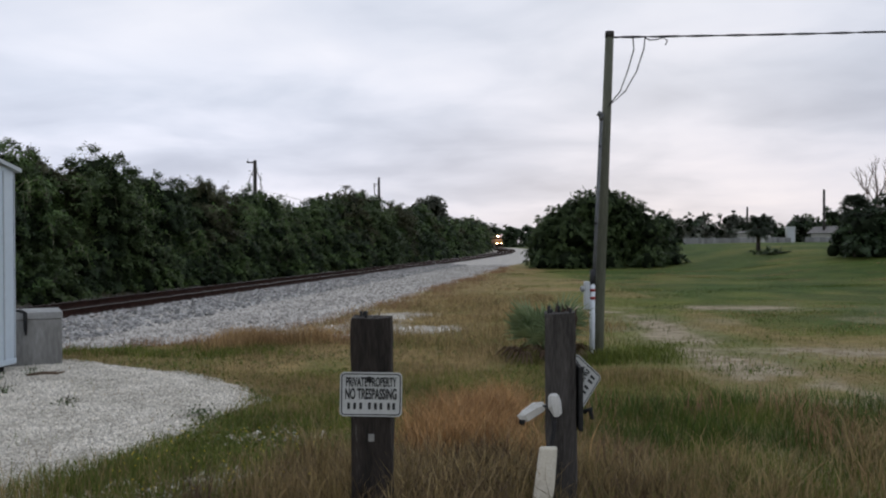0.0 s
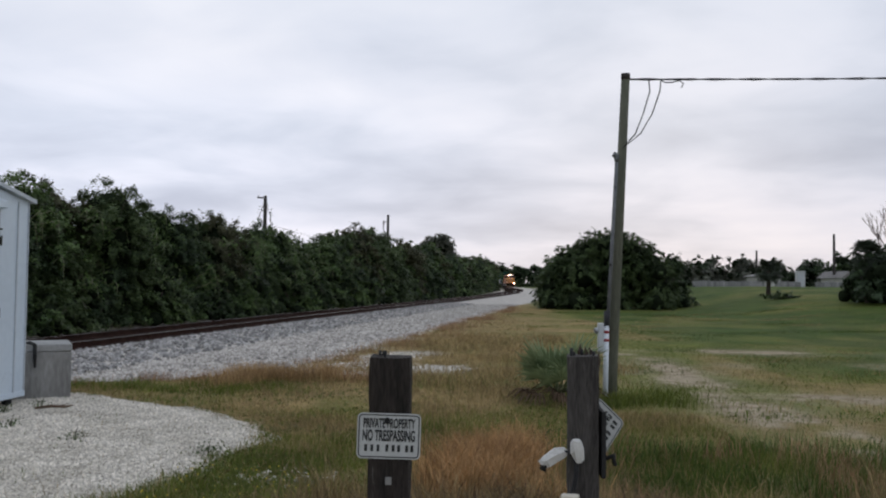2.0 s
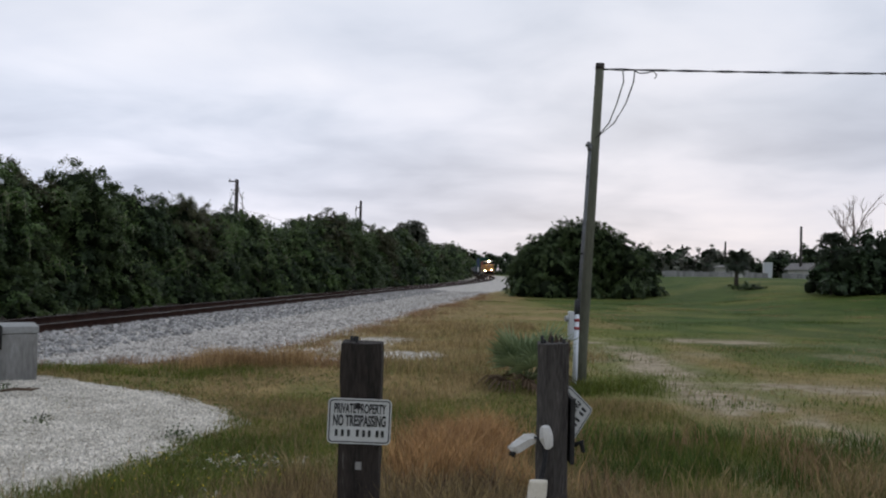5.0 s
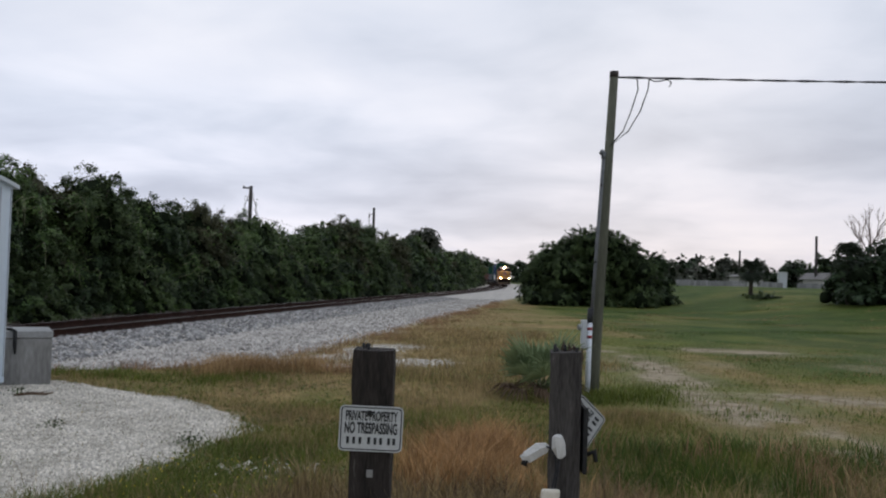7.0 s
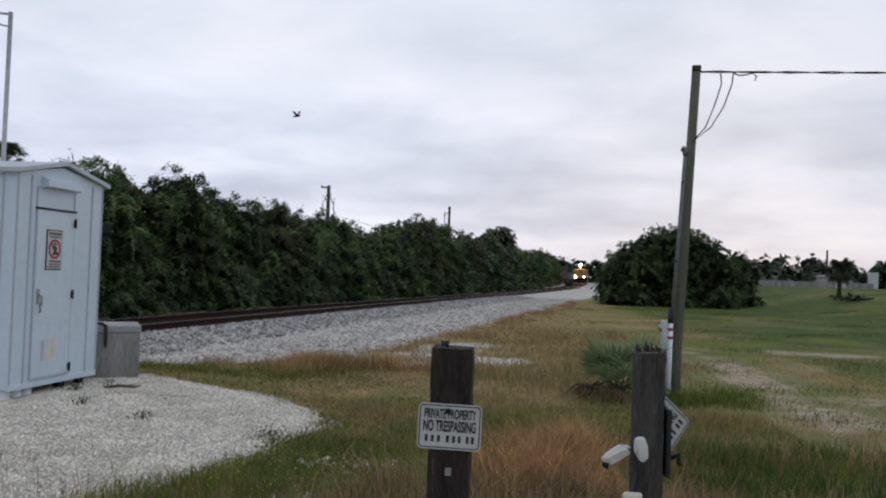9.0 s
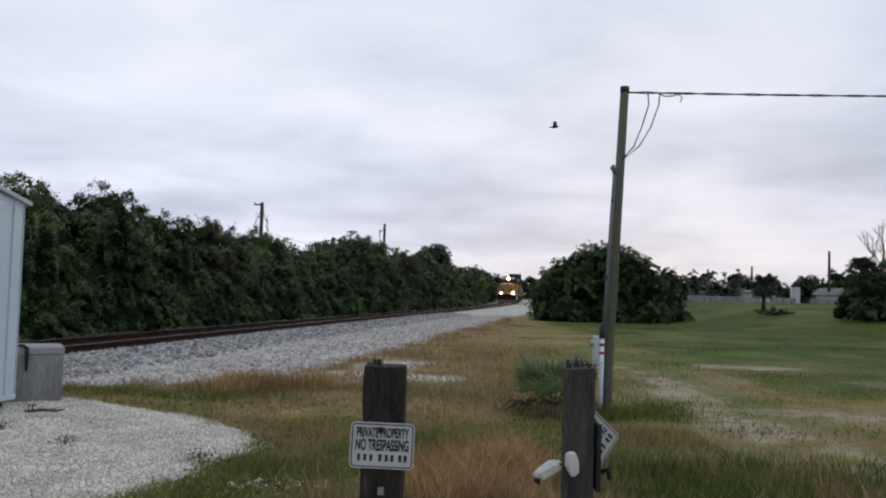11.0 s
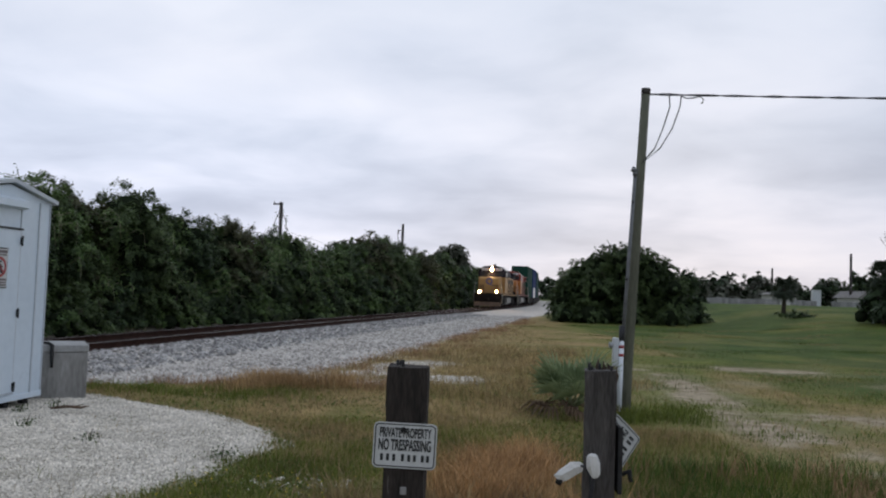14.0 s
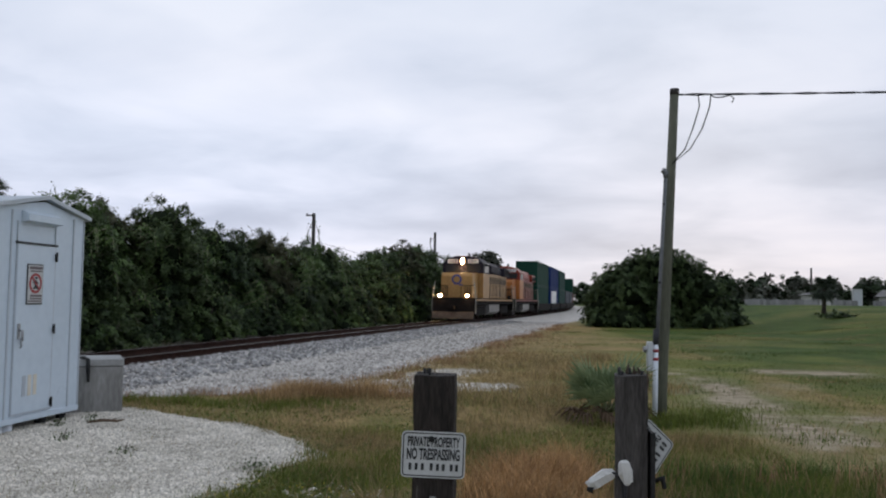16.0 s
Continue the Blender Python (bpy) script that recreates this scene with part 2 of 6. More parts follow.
def prism(poly, y0, y1, bm=None, axis="y"):
    """A flat outline (x, z) pushed from y0 to y1; axis 'z' takes (x, y) outlines, 'x' takes (y, z)."""
    bm = bm or bmesh.new()
    put = {"y": lambda a, b, c: (a, c, b), "z": lambda a, b, c: (a, b, c), "x": lambda a, b, c: (c, a, b)}[axis]
    lo = [bm.verts.new(put(a, b, y0)) for a, b in poly]
    hi = [bm.verts.new(put(a, b, y1)) for a, b in poly]
    bm.faces.new(lo)
    bm.faces.new(hi[::-1])
    for k in range(len(poly)):
        j = (k + 1) % len(poly)
        bm.faces.new((lo[j], lo[k], hi[k], hi[j]))
    bmesh.ops.recalc_face_normals(bm, faces=bm.faces)
    return bm


def array_mesh(name, verts, faces, material, parent=None, smooth=False):
    """A mesh from numpy arrays: verts (n, 3), faces (m, k)."""
    me = bpy.data.meshes.new(name)
    verts, faces = np.asarray(verts, np.float32), np.asarray(faces, np.int32)
    k = faces.shape[1]
    me.vertices.add(len(verts))
    me.vertices.foreach_set("co", verts.ravel())
    me.loops.add(faces.size)
    me.loops.foreach_set("vertex_index", faces.ravel())
    me.polygons.add(len(faces))
    me.polygons.foreach_set("loop_start", np.arange(0, faces.size, k, dtype=np.int32))
    me.polygons.foreach_set("use_smooth", np.full(len(faces), smooth))
    me.update(calc_edges=True)
    me.materials.append(material)
    ob = new(name, me)
    if parent:
        ob.parent = parent
    return ob


RNG = np.random.default_rng(7)


def unit(v):
    return v / np.maximum(np.linalg.norm(v, axis=-1, keepdims=True), 1e-6)


def leaf_faces(centres, normals, size, slim=0.5):
    """Folded leaves, two triangles each on four corners, facing roughly along normals."""
    n = len(centres)
    size = np.broadcast_to(size, n)[:, None]
    t = unit(np.cross(normals, unit(RNG.normal(size=(n, 3)))))
    b = np.cross(normals, t)
    tip, side = t * size, b * size * slim
    v = np.stack([centres - tip, centres + side - normals * size * 0.15, centres + tip - normals * size * 0.25, centres - side - normals * size * 0.15], 1)
    return v.reshape(-1, 3)


def leaf_mesh(name, centres, normals, size, material, parent=None, slim=0.5):
    v = leaf_faces(centres, normals, size, slim)
    i = np.arange(len(centres))[:, None] * 4
    f = np.concatenate([i + np.array([[0, 1, 2]]), i + np.array([[0, 2, 3]])])
    return array_mesh(name, v, f, material, parent)


# ---- the railway's line and the lie of the land ----
RAIL_Z = 0.25
_fit = np.polyfit([19.1, 35.1, 57.1, 60.1, 76.8, 93.3, 109.8, 142.9, 192.4, 225.5, 275.3, 325.0], [-9.4, -6.95, -3.75, -3.25, -0.15, 2.7, 5.4, 10.0, 15.0, 17.4, 19.6, 20.9], 4)
_der = np.polyder(_fit)


def track_x(y):
    y = np.asarray(y, float)
    near, far = 24.0, 300.0
    inner = np.polyval(_fit, np.clip(y, near, far))
    low = np.minimum(y - near, 0) * np.polyval(_der, near)
    over = np.maximum(y - far, 0)
    return inner + low + over * np.polyval(_der, far) - over**2 * 0.0004


_ys = np.arange(-200.0, 800.0, 0.5)
_xs = track_x(_ys)
_s = np.concatenate([[0], np.cumsum(np.hypot(np.diff(_xs), np.diff(_ys)))])
_s -= np.interp(60.1, _ys, _s)


def track_at(s):
    """The place on the track's middle, s metres beyond where the train's nose ends up."""
    return np.array([np.interp(s, _s, _xs), np.interp(s, _s, _ys)])


PAD = [(-3.0, 2.0), (-2.86, 5.3), (-2.76, 6.0), (-2.56, 7.0), (-2.3, 8.0), (-2.02, 8.8), (-2.12, 9.4), (-3.05, 10.55), (-4.0, 11.2), (-5.5, 12.1), (-12.0, 13.0), (-12.0, 2.0)]


def toe(y):
    """How far the gravel reaches from the middle of the track, on the field side."""
    return np.interp(y, [0.0, 13.2, 13.8, 14.4, 15.6, 22.0], [3.7, 3.7, 4.2, 5.7, 7.0, 7.3])


def smooth(a, b, v):
    t = np.clip((v - a) / (b - a), 0, 1)
    return t * t * (3 - 2 * t)


def hashnoise(x, y, cell, seed=0):
    """Smooth value noise on a grid of that cell size, 0 to 1."""
    gx, gy = np.asarray(x) / cell + seed * 17.3, np.asarray(y) / cell + seed * 9.1
    ix, iy = np.floor(gx), np.floor(gy)
    fx, fy = gx - ix, gy - iy
    fx, fy = fx * fx * (3 - 2 * fx), fy * fy * (3 - 2 * fy)

    def h(a, b):
        r = np.sin(a * 127.1 + b * 311.7 + seed * 74.7) * 43758.5453
        return r - np.floor(r)

    return (h(ix, iy) * (1 - fx) + h(ix + 1, iy) * fx) * (1 - fy) + (h(ix, iy + 1) * (1 - fx) + h(ix + 1, iy + 1) * fx) * fy


def pad_inside(x, y):
    """About how far inside the white gravel pad a place lies, in metres (negative outside)."""
    x, y = np.asarray(x, float), np.asarray(y, float)
    edge_d, inside = np.full(x.shape, 1e9), np.zeros(x.shape, bool)
    for (x0, y0), (x1, y1) in zip(PAD, PAD[1:] + PAD[:1]):
        dx, dy = x1 - x0, y1 - y0
        t = np.clip(((x - x0) * dx + (y - y0) * dy) / (dx * dx + dy * dy), 0, 1)
        edge_d = np.minimum(edge_d, np.hypot(x - x0 - t * dx, y - y0 - t * dy))
        cross = ((y0 > y) != (y1 > y)) & (x < (x1 - x0) * (y - y0) / (dy if dy else 1e-9) + x0)
        inside ^= cross
    return np.where(inside, edge_d, -edge_d)


def ground_z(x, y):
    x, y = np.asarray(x, float), np.asarray(y, float)
    d = x - track_x(y)
    z = 0.06 + 0.05 * (hashnoise(x, y, 2.3) - 0.5) + 0.10 * (hashnoise(x, y, 9, 3) - 0.5) * smooth(8, 30, y)
    z = z + 1.1 * smooth(13, 26, x) * smooth(14, 50, y) + 0.75 * smooth(24, 40, x) * smooth(25, 42, y) * smooth(75, 50, y) + 0.55 * smooth(45, 90, y) * smooth(14, 32, x)
    e = np.where(d > 0, toe(y), 5.5)
    z = z * smooth(e - 1.2, e + 1.2, np.abs(d)) - 0.10 * (1 - smooth(e - 1.4, e - 0.3, np.abs(d)))
    z = np.where(np.hypot(x, y) > 180, z * (1 - smooth(180, 320, np.hypot(x, y))), z)
    z = z + 0.04 * smooth(-0.3, 0.6, pad_inside(x, y))
    return z


DIRT = [((3.5, 21.5), (4.2, 17.5)), ((4.2, 17.5), (3.95, 14.3)), ((3.95, 14.3), (3.9, 11.5)), ((3.9, 11.5), (4.4, 8.6)), ((4.4, 8.6), (5.2, 6.0)), ((4.3, 13.4), (6.5, 12.4)), ((6.5, 12.4), (9.0, 12.2)), ((6.4, 21.4), (8.4, 21.0))]
SAND = [((-3.0, 15.7), (-1.9, 15.7)), ((-2.5, 16.8), (-1.5, 17.6)), ((-1.7, 18.4), (-1.2, 20.0)), ((-0.8, 16.5), (-0.3, 16.8))]
CHALK = [((-2.25, 5.55), (-1.5, 6.05)), ((-1.75, 7.3), (-1.25, 7.35))]


def along(segs, x, y, w):
    """1 on the given strips, falling to 0 about w metres off, with ragged edges."""
    best = np.full(np.shape(x), 1e9)
    for (x0, y0), (x1, y1) in segs:
        dx, dy = x1 - x0, y1 - y0
        t = np.clip(((x - x0) * dx + (y - y0) * dy) / (dx * dx + dy * dy), 0, 1)
        best = np.minimum(best, np.hypot(x - x0 - t * dx, y - y0 - t * dy))
    rag = 0.7 + 0.6 * hashnoise(x, y, 0.7, 5) + 0.3 * hashnoise(x, y, 0.25, 6)
    return 1 - smooth(w * 0.35 * rag, w * rag, best)


def cover(x, y):
    """Bare share, dry share and gravel share of the ground at a place."""
    d = x - track_x(y)
    sandy = np.maximum(along(SAND, x, y, 1.0) * smooth(0.2, 0.5, hashnoise(x, y, 0.5, 42)), 0.65 * along(CHALK, x, y, 0.30) * smooth(0.3, 0.6, hashnoise(x, y, 0.3, 42)))
    bare = np.maximum(along(DIRT, x, y, 0.68) * smooth(0.25, 0.6, hashnoise(x, y, 0.55, 41)), 0.42 * along(DIRT, x, y, 1.4) * hashnoise(x, y, 0.9, 43))
    bare = np.maximum(bare, 0.55 * smooth(0.62, 0.8, hashnoise(x, y, 1.6, 8)) * smooth(26, 12, y) * (x > 2.5))
    dry = 0.45 * smooth(0.4, 0.75, hashnoise(x, y, 0.65, 51)) * smooth(14, 9, y) + 0.3 * smooth(0.5, 0.8, hashnoise(x, y, 6.0, 52)) + 0.6 * smooth(14.5, 8.5, d) * smooth(9.5, 13, y) + 0.75 * smooth(0.45, 0.75, hashnoise(x, y, 2.2, 4))
    dry = dry + 0.5 * smooth(8.5, 5.5, y) * (x > -0.9) * (1 - 0.7 * smooth(1.2, 2.4, x))
    dry = dry + 0.55 * smooth(0.35, 0.7, hashnoise(x, y, 1.1, 91)) * smooth(1.6, 0.6, x) * smooth(7.5, 9.5, y)
    dry = dry * (1 - 0.75 * smooth(1.3, 0.5, np.hypot((x - 0.5) / 1.5, (y - 9.3) / 1.9)))
    dry = np.where((x > 6) & (y > 15), dry * 0.35, dry)
    dry = dry * (1 - 0.65 * smooth(1.1, 2.2, x) * smooth(11.5, 9, y))
    gravel = np.maximum(smooth(0.3, -0.7, np.abs(d) - np.where(d > 0, toe(y), 6.5) + 0.8 * (hashnoise(x, y, 1.1, 2) - 0.5)), smooth(-0.25, 0.15, pad_inside(x, y) + 0.35 * (hashnoise(x, y, 0.5, 9) - 0.5)))
    gravel = np.maximum(gravel, 0.9 * sandy)
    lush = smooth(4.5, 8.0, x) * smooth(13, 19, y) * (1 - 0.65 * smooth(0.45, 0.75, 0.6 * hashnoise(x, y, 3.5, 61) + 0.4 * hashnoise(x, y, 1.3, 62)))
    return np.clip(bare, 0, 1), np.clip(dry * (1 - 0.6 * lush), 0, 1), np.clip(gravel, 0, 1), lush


def grow_steps(a, b, step, lo, hi, rate=1.12):
    mid = list(np.arange(a, b + 1e-6, step))
    s = step
    while mid[-1] < hi:
        s *= rate
        mid.append(mid[-1] + s)
    s = step
    while mid[0] > lo:
        s *= rate
        mid.insert(0, mid[0] - s)
    return np.array(mid)


def ground_material():
    m = bpy.data.materials.new("field_soil_and_turf")
    m.use_nodes = True
    n, l = m.node_tree.nodes, m.node_tree.links
    b = n["Principled BSDF"]
    b.inputs["Roughness"].default_value, b.inputs["Specular IOR Level"].default_value = 0.95, 0.1
    at = n.new("ShaderNodeAttribute")
    at.attribute_name = "cover"
    sep = n.new("ShaderNodeSeparateColor")
    l.new(at.outputs["Color"], sep.inputs[0])
    co = n.new("ShaderNodeTexCoord")

    def noise_ramp(scale, c1, c2, lo=0.35, hi=0.65, detail=6):
        t = n.new("ShaderNodeTexNoise")
        t.inputs["Scale"].default_value, t.inputs["Detail"].default_value, t.inputs["Roughness"].default_value = scale, detail, 0.65
        l.new(co.outputs["Object"], t.inputs[0])
        r = n.new("ShaderNodeValToRGB")
        r.color_ramp.elements[0].position, r.color_ramp.elements[0].color = lo, (*c1, 1)
        r.color_ramp.elements[1].position, r.color_ramp.elements[1].color = hi, (*c2, 1)
        l.new(t.outputs[0], r.inputs[0])
        return r.outputs[0], t.outputs[0]

    green, _ = noise_ramp(0.8, (0.082, 0.097, 0.019), (0.152, 0.166, 0.035))
    dry, _ = noise_ramp(1.7, (0.17, 0.122, 0.050), (0.32, 0.228, 0.098))
    sand, fine_t = noise_ramp(3.5, (0.20, 0.155, 0.095), (0.39, 0.325, 0.225))
    grav, _ = noise_ramp(9.0, (0.29, 0.262, 0.215), (0.50, 0.46, 0.39))

    def mixc(f, a, c):
        x = n.new("ShaderNodeMix")
        x.data_type = "RGBA"
        l.new(f, x.inputs[0])
        l.new(a, x.inputs[6])
        l.new(c, x.inputs[7])
        return x.outputs[2]

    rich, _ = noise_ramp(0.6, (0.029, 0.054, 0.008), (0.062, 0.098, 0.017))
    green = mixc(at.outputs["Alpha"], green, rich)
    c = mixc(sep.outputs[1], green, dry)
    c = mixc(sep.outputs[0], c, sand)
    c = mixc(sep.outputs[2], c, grav)
    l.new(c, b.inputs["Base Color"])
    bt = n.new("ShaderNodeTexNoise")
    bt.inputs["Scale"].default_value, bt.inputs["Detail"].default_value = 9.0, 8
    l.new(co.outputs["Object"], bt.inputs[0])
    bp = n.new("ShaderNodeBump")
    bp.inputs["Strength"].default_value, bp.inputs["Distance"].default_value = 0.9, 0.06
    l.new(bt.outputs[0], bp.inputs["Height"])
    l.new(bp.outputs[0], b.inputs["Normal"])
    return m


def build_ground():
    gx = grow_steps(-12.0, 15.0, 0.2, -1800, 1800)
    gy = grow_steps(3.5, 26.0, 0.2, -400, 3000, 1.08)
    x, y = np.meshgrid(gx, gy)
    z = ground_z(x, y)
    nx, ny = len(gx), len(gy)
    i = (np.arange(ny - 1)[:, None] * nx + np.arange(nx - 1)[None]).ravel()
    ob = array_mesh("ground", np.stack([x, y, z], -1).reshape(-1, 3), np.stack([i, i + 1, i + nx + 1, i + nx], 1), ground_material(), smooth=True)
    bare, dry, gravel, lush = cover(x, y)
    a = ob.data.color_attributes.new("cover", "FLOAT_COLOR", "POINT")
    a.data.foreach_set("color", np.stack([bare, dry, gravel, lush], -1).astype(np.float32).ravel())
    tagged(ob, "rough grass field with dry patches and sandy tracks", "ground", kind="structure")


build_ground()


# ---- railway ----
def build_ballast():
    prof = [(-5.2, -0.22), (-3.4, -0.04), (-2.0, 0.06), (-0.9, 0.075), (0.9, 0.075), (2.0, 0.06), (3.3, -0.01), (4.6, -0.02), (6.0, 0.02), (6.9, 0.02), (7.7, -0.12)]
    ys = grow_steps(6.0, 40.0, 0.3, -150, 700, 1.05)
    xs = track_x(ys)
    d = np.array([p[0] for p in prof])
    fine_d = np.interp(np.linspace(0, 10, 41), np.arange(11), d)
    fine_z = np.interp(fine_d, d, [p[1] for p in prof])
    edge = np.where(fine_d[None] > 3.3, 3.3 + (fine_d[None] - 3.3) * (toe(ys)[:, None] - 2.9) / (7.3 - 2.9), fine_d[None])
    x = xs[:, None] + edge
    y = np.repeat(ys[:, None], len(fine_d), 1)
    rag = 0.9 * (hashnoise(x, y, 1.3, 11) - 0.5) * smooth(5.5, 7.7, fine_d)[None]
    x = x + rag
    z = fine_z[None] + 0.05 * (hashnoise(x, y, 0.45, 12) - 0.5) * smooth(1.9, 2.4, np.abs(fine_d))[None]
    n = len(fine_d)
    i = (np.arange(len(ys) - 1)[:, None] * n + np.arange(n - 1)[None]).ravel()
    ob = array_mesh("ballast", np.stack([x, y, z], -1).reshape(-1, 3), np.stack([i, i + 1, i + n + 1, i + n], 1), M_BALLAST, smooth=True)
    tagged(ob, "grey crushed stone ballast and service strip under the rails", "ballast", kind="structure")
    # dark fouled strip between the rails and on the hedge side
    fd = np.array([-3.7, -2.9, -2.1, -1.4, -0.7, 0.0, 0.68])
    fz = np.array([-0.06, 0.02, 0.085, 0.092, 0.090, 0.092, 0.090])
    x, y = xs[:, None] + fd[None], np.repeat(ys[:, None], 7, 1)
    z = fz[None] + 0.012 * hashnoise(x, y, 0.3, 71)
    i = (np.arange(len(ys) - 1)[:, None] * 7 + np.arange(6)[None]).ravel()
    ob = array_mesh("fouled_ballast", np.stack([x, y, z], -1).reshape(-1, 3), np.stack([i, i + 1, i + 8, i + 7], 1), M_FOUL, smooth=True)
    tagged(ob, "dark oily ballast between the rails", "ballast", kind="structure")
    # loose stones, thickest where the camera is near
    m = 26000
    yy = 9.0 + 60 * RNG.random(m) ** 2.2
    dd = 1.0 + (toe(yy) - 1.4) * RNG.random(m)
    xx = track_x(yy) + dd
    zz = np.interp(dd, d, [p[1] for p in prof]) + 0.0
    shoulder = (dd < 3.4) & (RNG.random(m) < 0.55)
    stones("shoulder_stones", xx[shoulder], yy[shoulder], zz[shoulder] + 0.015, 0.045 + 0.045 * RNG.random(shoulder.sum()), M_STONED, "dark grey coarse ballast stones on the track's shoulder", "gravel")
    xx, yy, zz, m = xx[~shoulder], yy[~shoulder], zz[~shoulder], int((~shoulder).sum())
    stones("ballast_stones", xx, yy, zz, 0.030 + 0.035 * RNG.random(m), M_STONE, "grey angular ballast stones lying loose", "gravel")


def stones(name, x, y, z, r, material, label, category):
    """Angular stones, each a squashed octahedron of eight faces."""
    n = len(x)
    base = np.array([(1, 0, 0), (0, 1, 0), (-1, 0, 0), (0, -1, 0), (0, 0, 0.7), (0, 0, -0.7)], float)
    v = base[None] * (0.65 + 0.7 * RNG.random((n, 6, 1)))
    a = RNG.random(n) * 6.28
    c, s = np.cos(a)[:, None], np.sin(a)[:, None]
    v = np.stack([v[..., 0] * c - v[..., 1] * s, v[..., 0] * s + v[..., 1] * c, v[..., 2] + 0.25 * v[..., 0]], -1) * r[:, None, None]
    v += np.stack([x, y, z], -1)[:, None]
    f = np.array([(0, 1, 4), (1, 2, 4), (2, 3, 4), (3, 0, 4), (1, 0, 5), (2, 1, 5), (3, 2, 5), (0, 3, 5)])
    f = (np.arange(n)[:, None, None] * 6 + f[None]).reshape(-1, 3)
    ob = array_mesh(name, v.reshape(-1, 3), f, material)
    tagged(ob, label, category, kind="stuff")
    return ob


def heading(y, step=0.5):
    return math.atan2(float(track_x(y + step) - track_x(y - step)), 2 * step)


def build_track():
    track = thing("railway_track", label="single railway track of rusty rails on dark timber ties", category="railway track", kind="structure")
    prof = [(-0.07, -0.17), (0.07, -0.17), (0.07, -0.15), (0.012, -0.13), (0.012, -0.045), (0.036, -0.035), (0.036, 0.0), (-0.036, 0.0), (-0.036, -0.035), (-0.012, -0.045), (-0.012, -0.13), (-0.07, -0.15)]
    ys = np.concatenate([np.arange(-150, 0, 10), np.arange(0, 320, 2.0), np.arange(320, 701, 10)])
    for side in (-0.7525, 0.7525):
        bm = bmesh.new()
        rings = []
        for y in ys:
            h = heading(y)
            cx, cy = float(track_x(y)) + side * math.cos(h), y - side * math.sin(h)
            rings.append([bm.verts.new((cx + a * math.cos(h), cy - a * math.sin(h), RAIL_Z + b)) for a, b in prof])
        for r0, r1 in zip(rings, rings[1:]):
            for k in range(len(prof)):
                j = (k + 1) % len(prof)
                f = bm.faces.new((r0[k], r0[j], r1[j], r1[k]))
                f.material_index = 1 if k == 6 else 0
        bmesh.ops.recalc_face_normals(bm, faces=bm.faces)
        part("rail", bm, (M_RUST, M_RAILTOP), track)
    # ties share one mesh
    me = None
    y = 6.0
    while y < 150:
        h = heading(y)
        if me is None:
            tie = part("tie", box(-1.3, 1.3, -0.115, 0.115, -0.09, 0.085, 0.012), M_TIE, track)
            me = tie.data
        else:
            tie = new("tie", me)
            tie.parent = track
        tie.matrix_basis = pose(float(track_x(y)), y, 0.0, 0, 0, -math.degrees(h) + random.uniform(-0.8, 0.8))
        y += 0.53
    return track


build_ballast()
build_track()


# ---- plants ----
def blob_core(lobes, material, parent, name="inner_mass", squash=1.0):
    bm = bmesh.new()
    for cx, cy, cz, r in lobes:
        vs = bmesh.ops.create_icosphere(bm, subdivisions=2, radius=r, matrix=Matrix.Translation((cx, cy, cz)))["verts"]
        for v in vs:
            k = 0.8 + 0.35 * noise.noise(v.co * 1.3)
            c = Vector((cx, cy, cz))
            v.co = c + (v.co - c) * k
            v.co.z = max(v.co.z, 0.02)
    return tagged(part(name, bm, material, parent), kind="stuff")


def crown_points(lobes, per_m2, clump, leaf):
    """Leaves on short sprays that arch out of the lobes' skin and droop: places and directions."""
    cs, ns = [], []
    for cx, cy, cz, r in lobes:
        k = max(6, int(4 * math.pi * r * r / (clump * clump) * 0.75))
        d = unit(RNG.normal(size=(k, 3)))
        d = d[(d[:, 2] > -0.6)]
        p = np.array([cx, cy, cz]) + d * r * (0.62 + 0.45 * RNG.random((len(d), 1)))
        m = max(4, int(per_m2 * clump * clump * 0.75))
        reach = np.repeat(clump * (0.5 + 1.1 * RNG.random((len(d), 1))), m, 0)
        swing = np.repeat(unit(d * np.array([1, 1, 0.35]) + RNG.normal(size=d.shape) * 0.45), m, 0)
        cl, cd = np.repeat(p, m, 0), np.repeat(d, m, 0)
        f = RNG.random((len(cl), 1))
        arch = np.array([0, 0, 1.0]) * (0.55 * f - 0.95 * f * f) * reach
        off = RNG.normal(size=cl.shape) * clump * (0.20 - 0.12 * f)
        cs.append(cl + swing * f * reach + arch + off)
        ns.append(unit(cd * 0.35 + swing * 0.25 * f + np.array([0, 0, 0.7]) + RNG.normal(size=cl.shape) * 0.35))
    c, nn = np.concatenate(cs), np.concatenate(ns)
    keep = c[:, 2] > 0.05
    return c[keep], nn[keep]


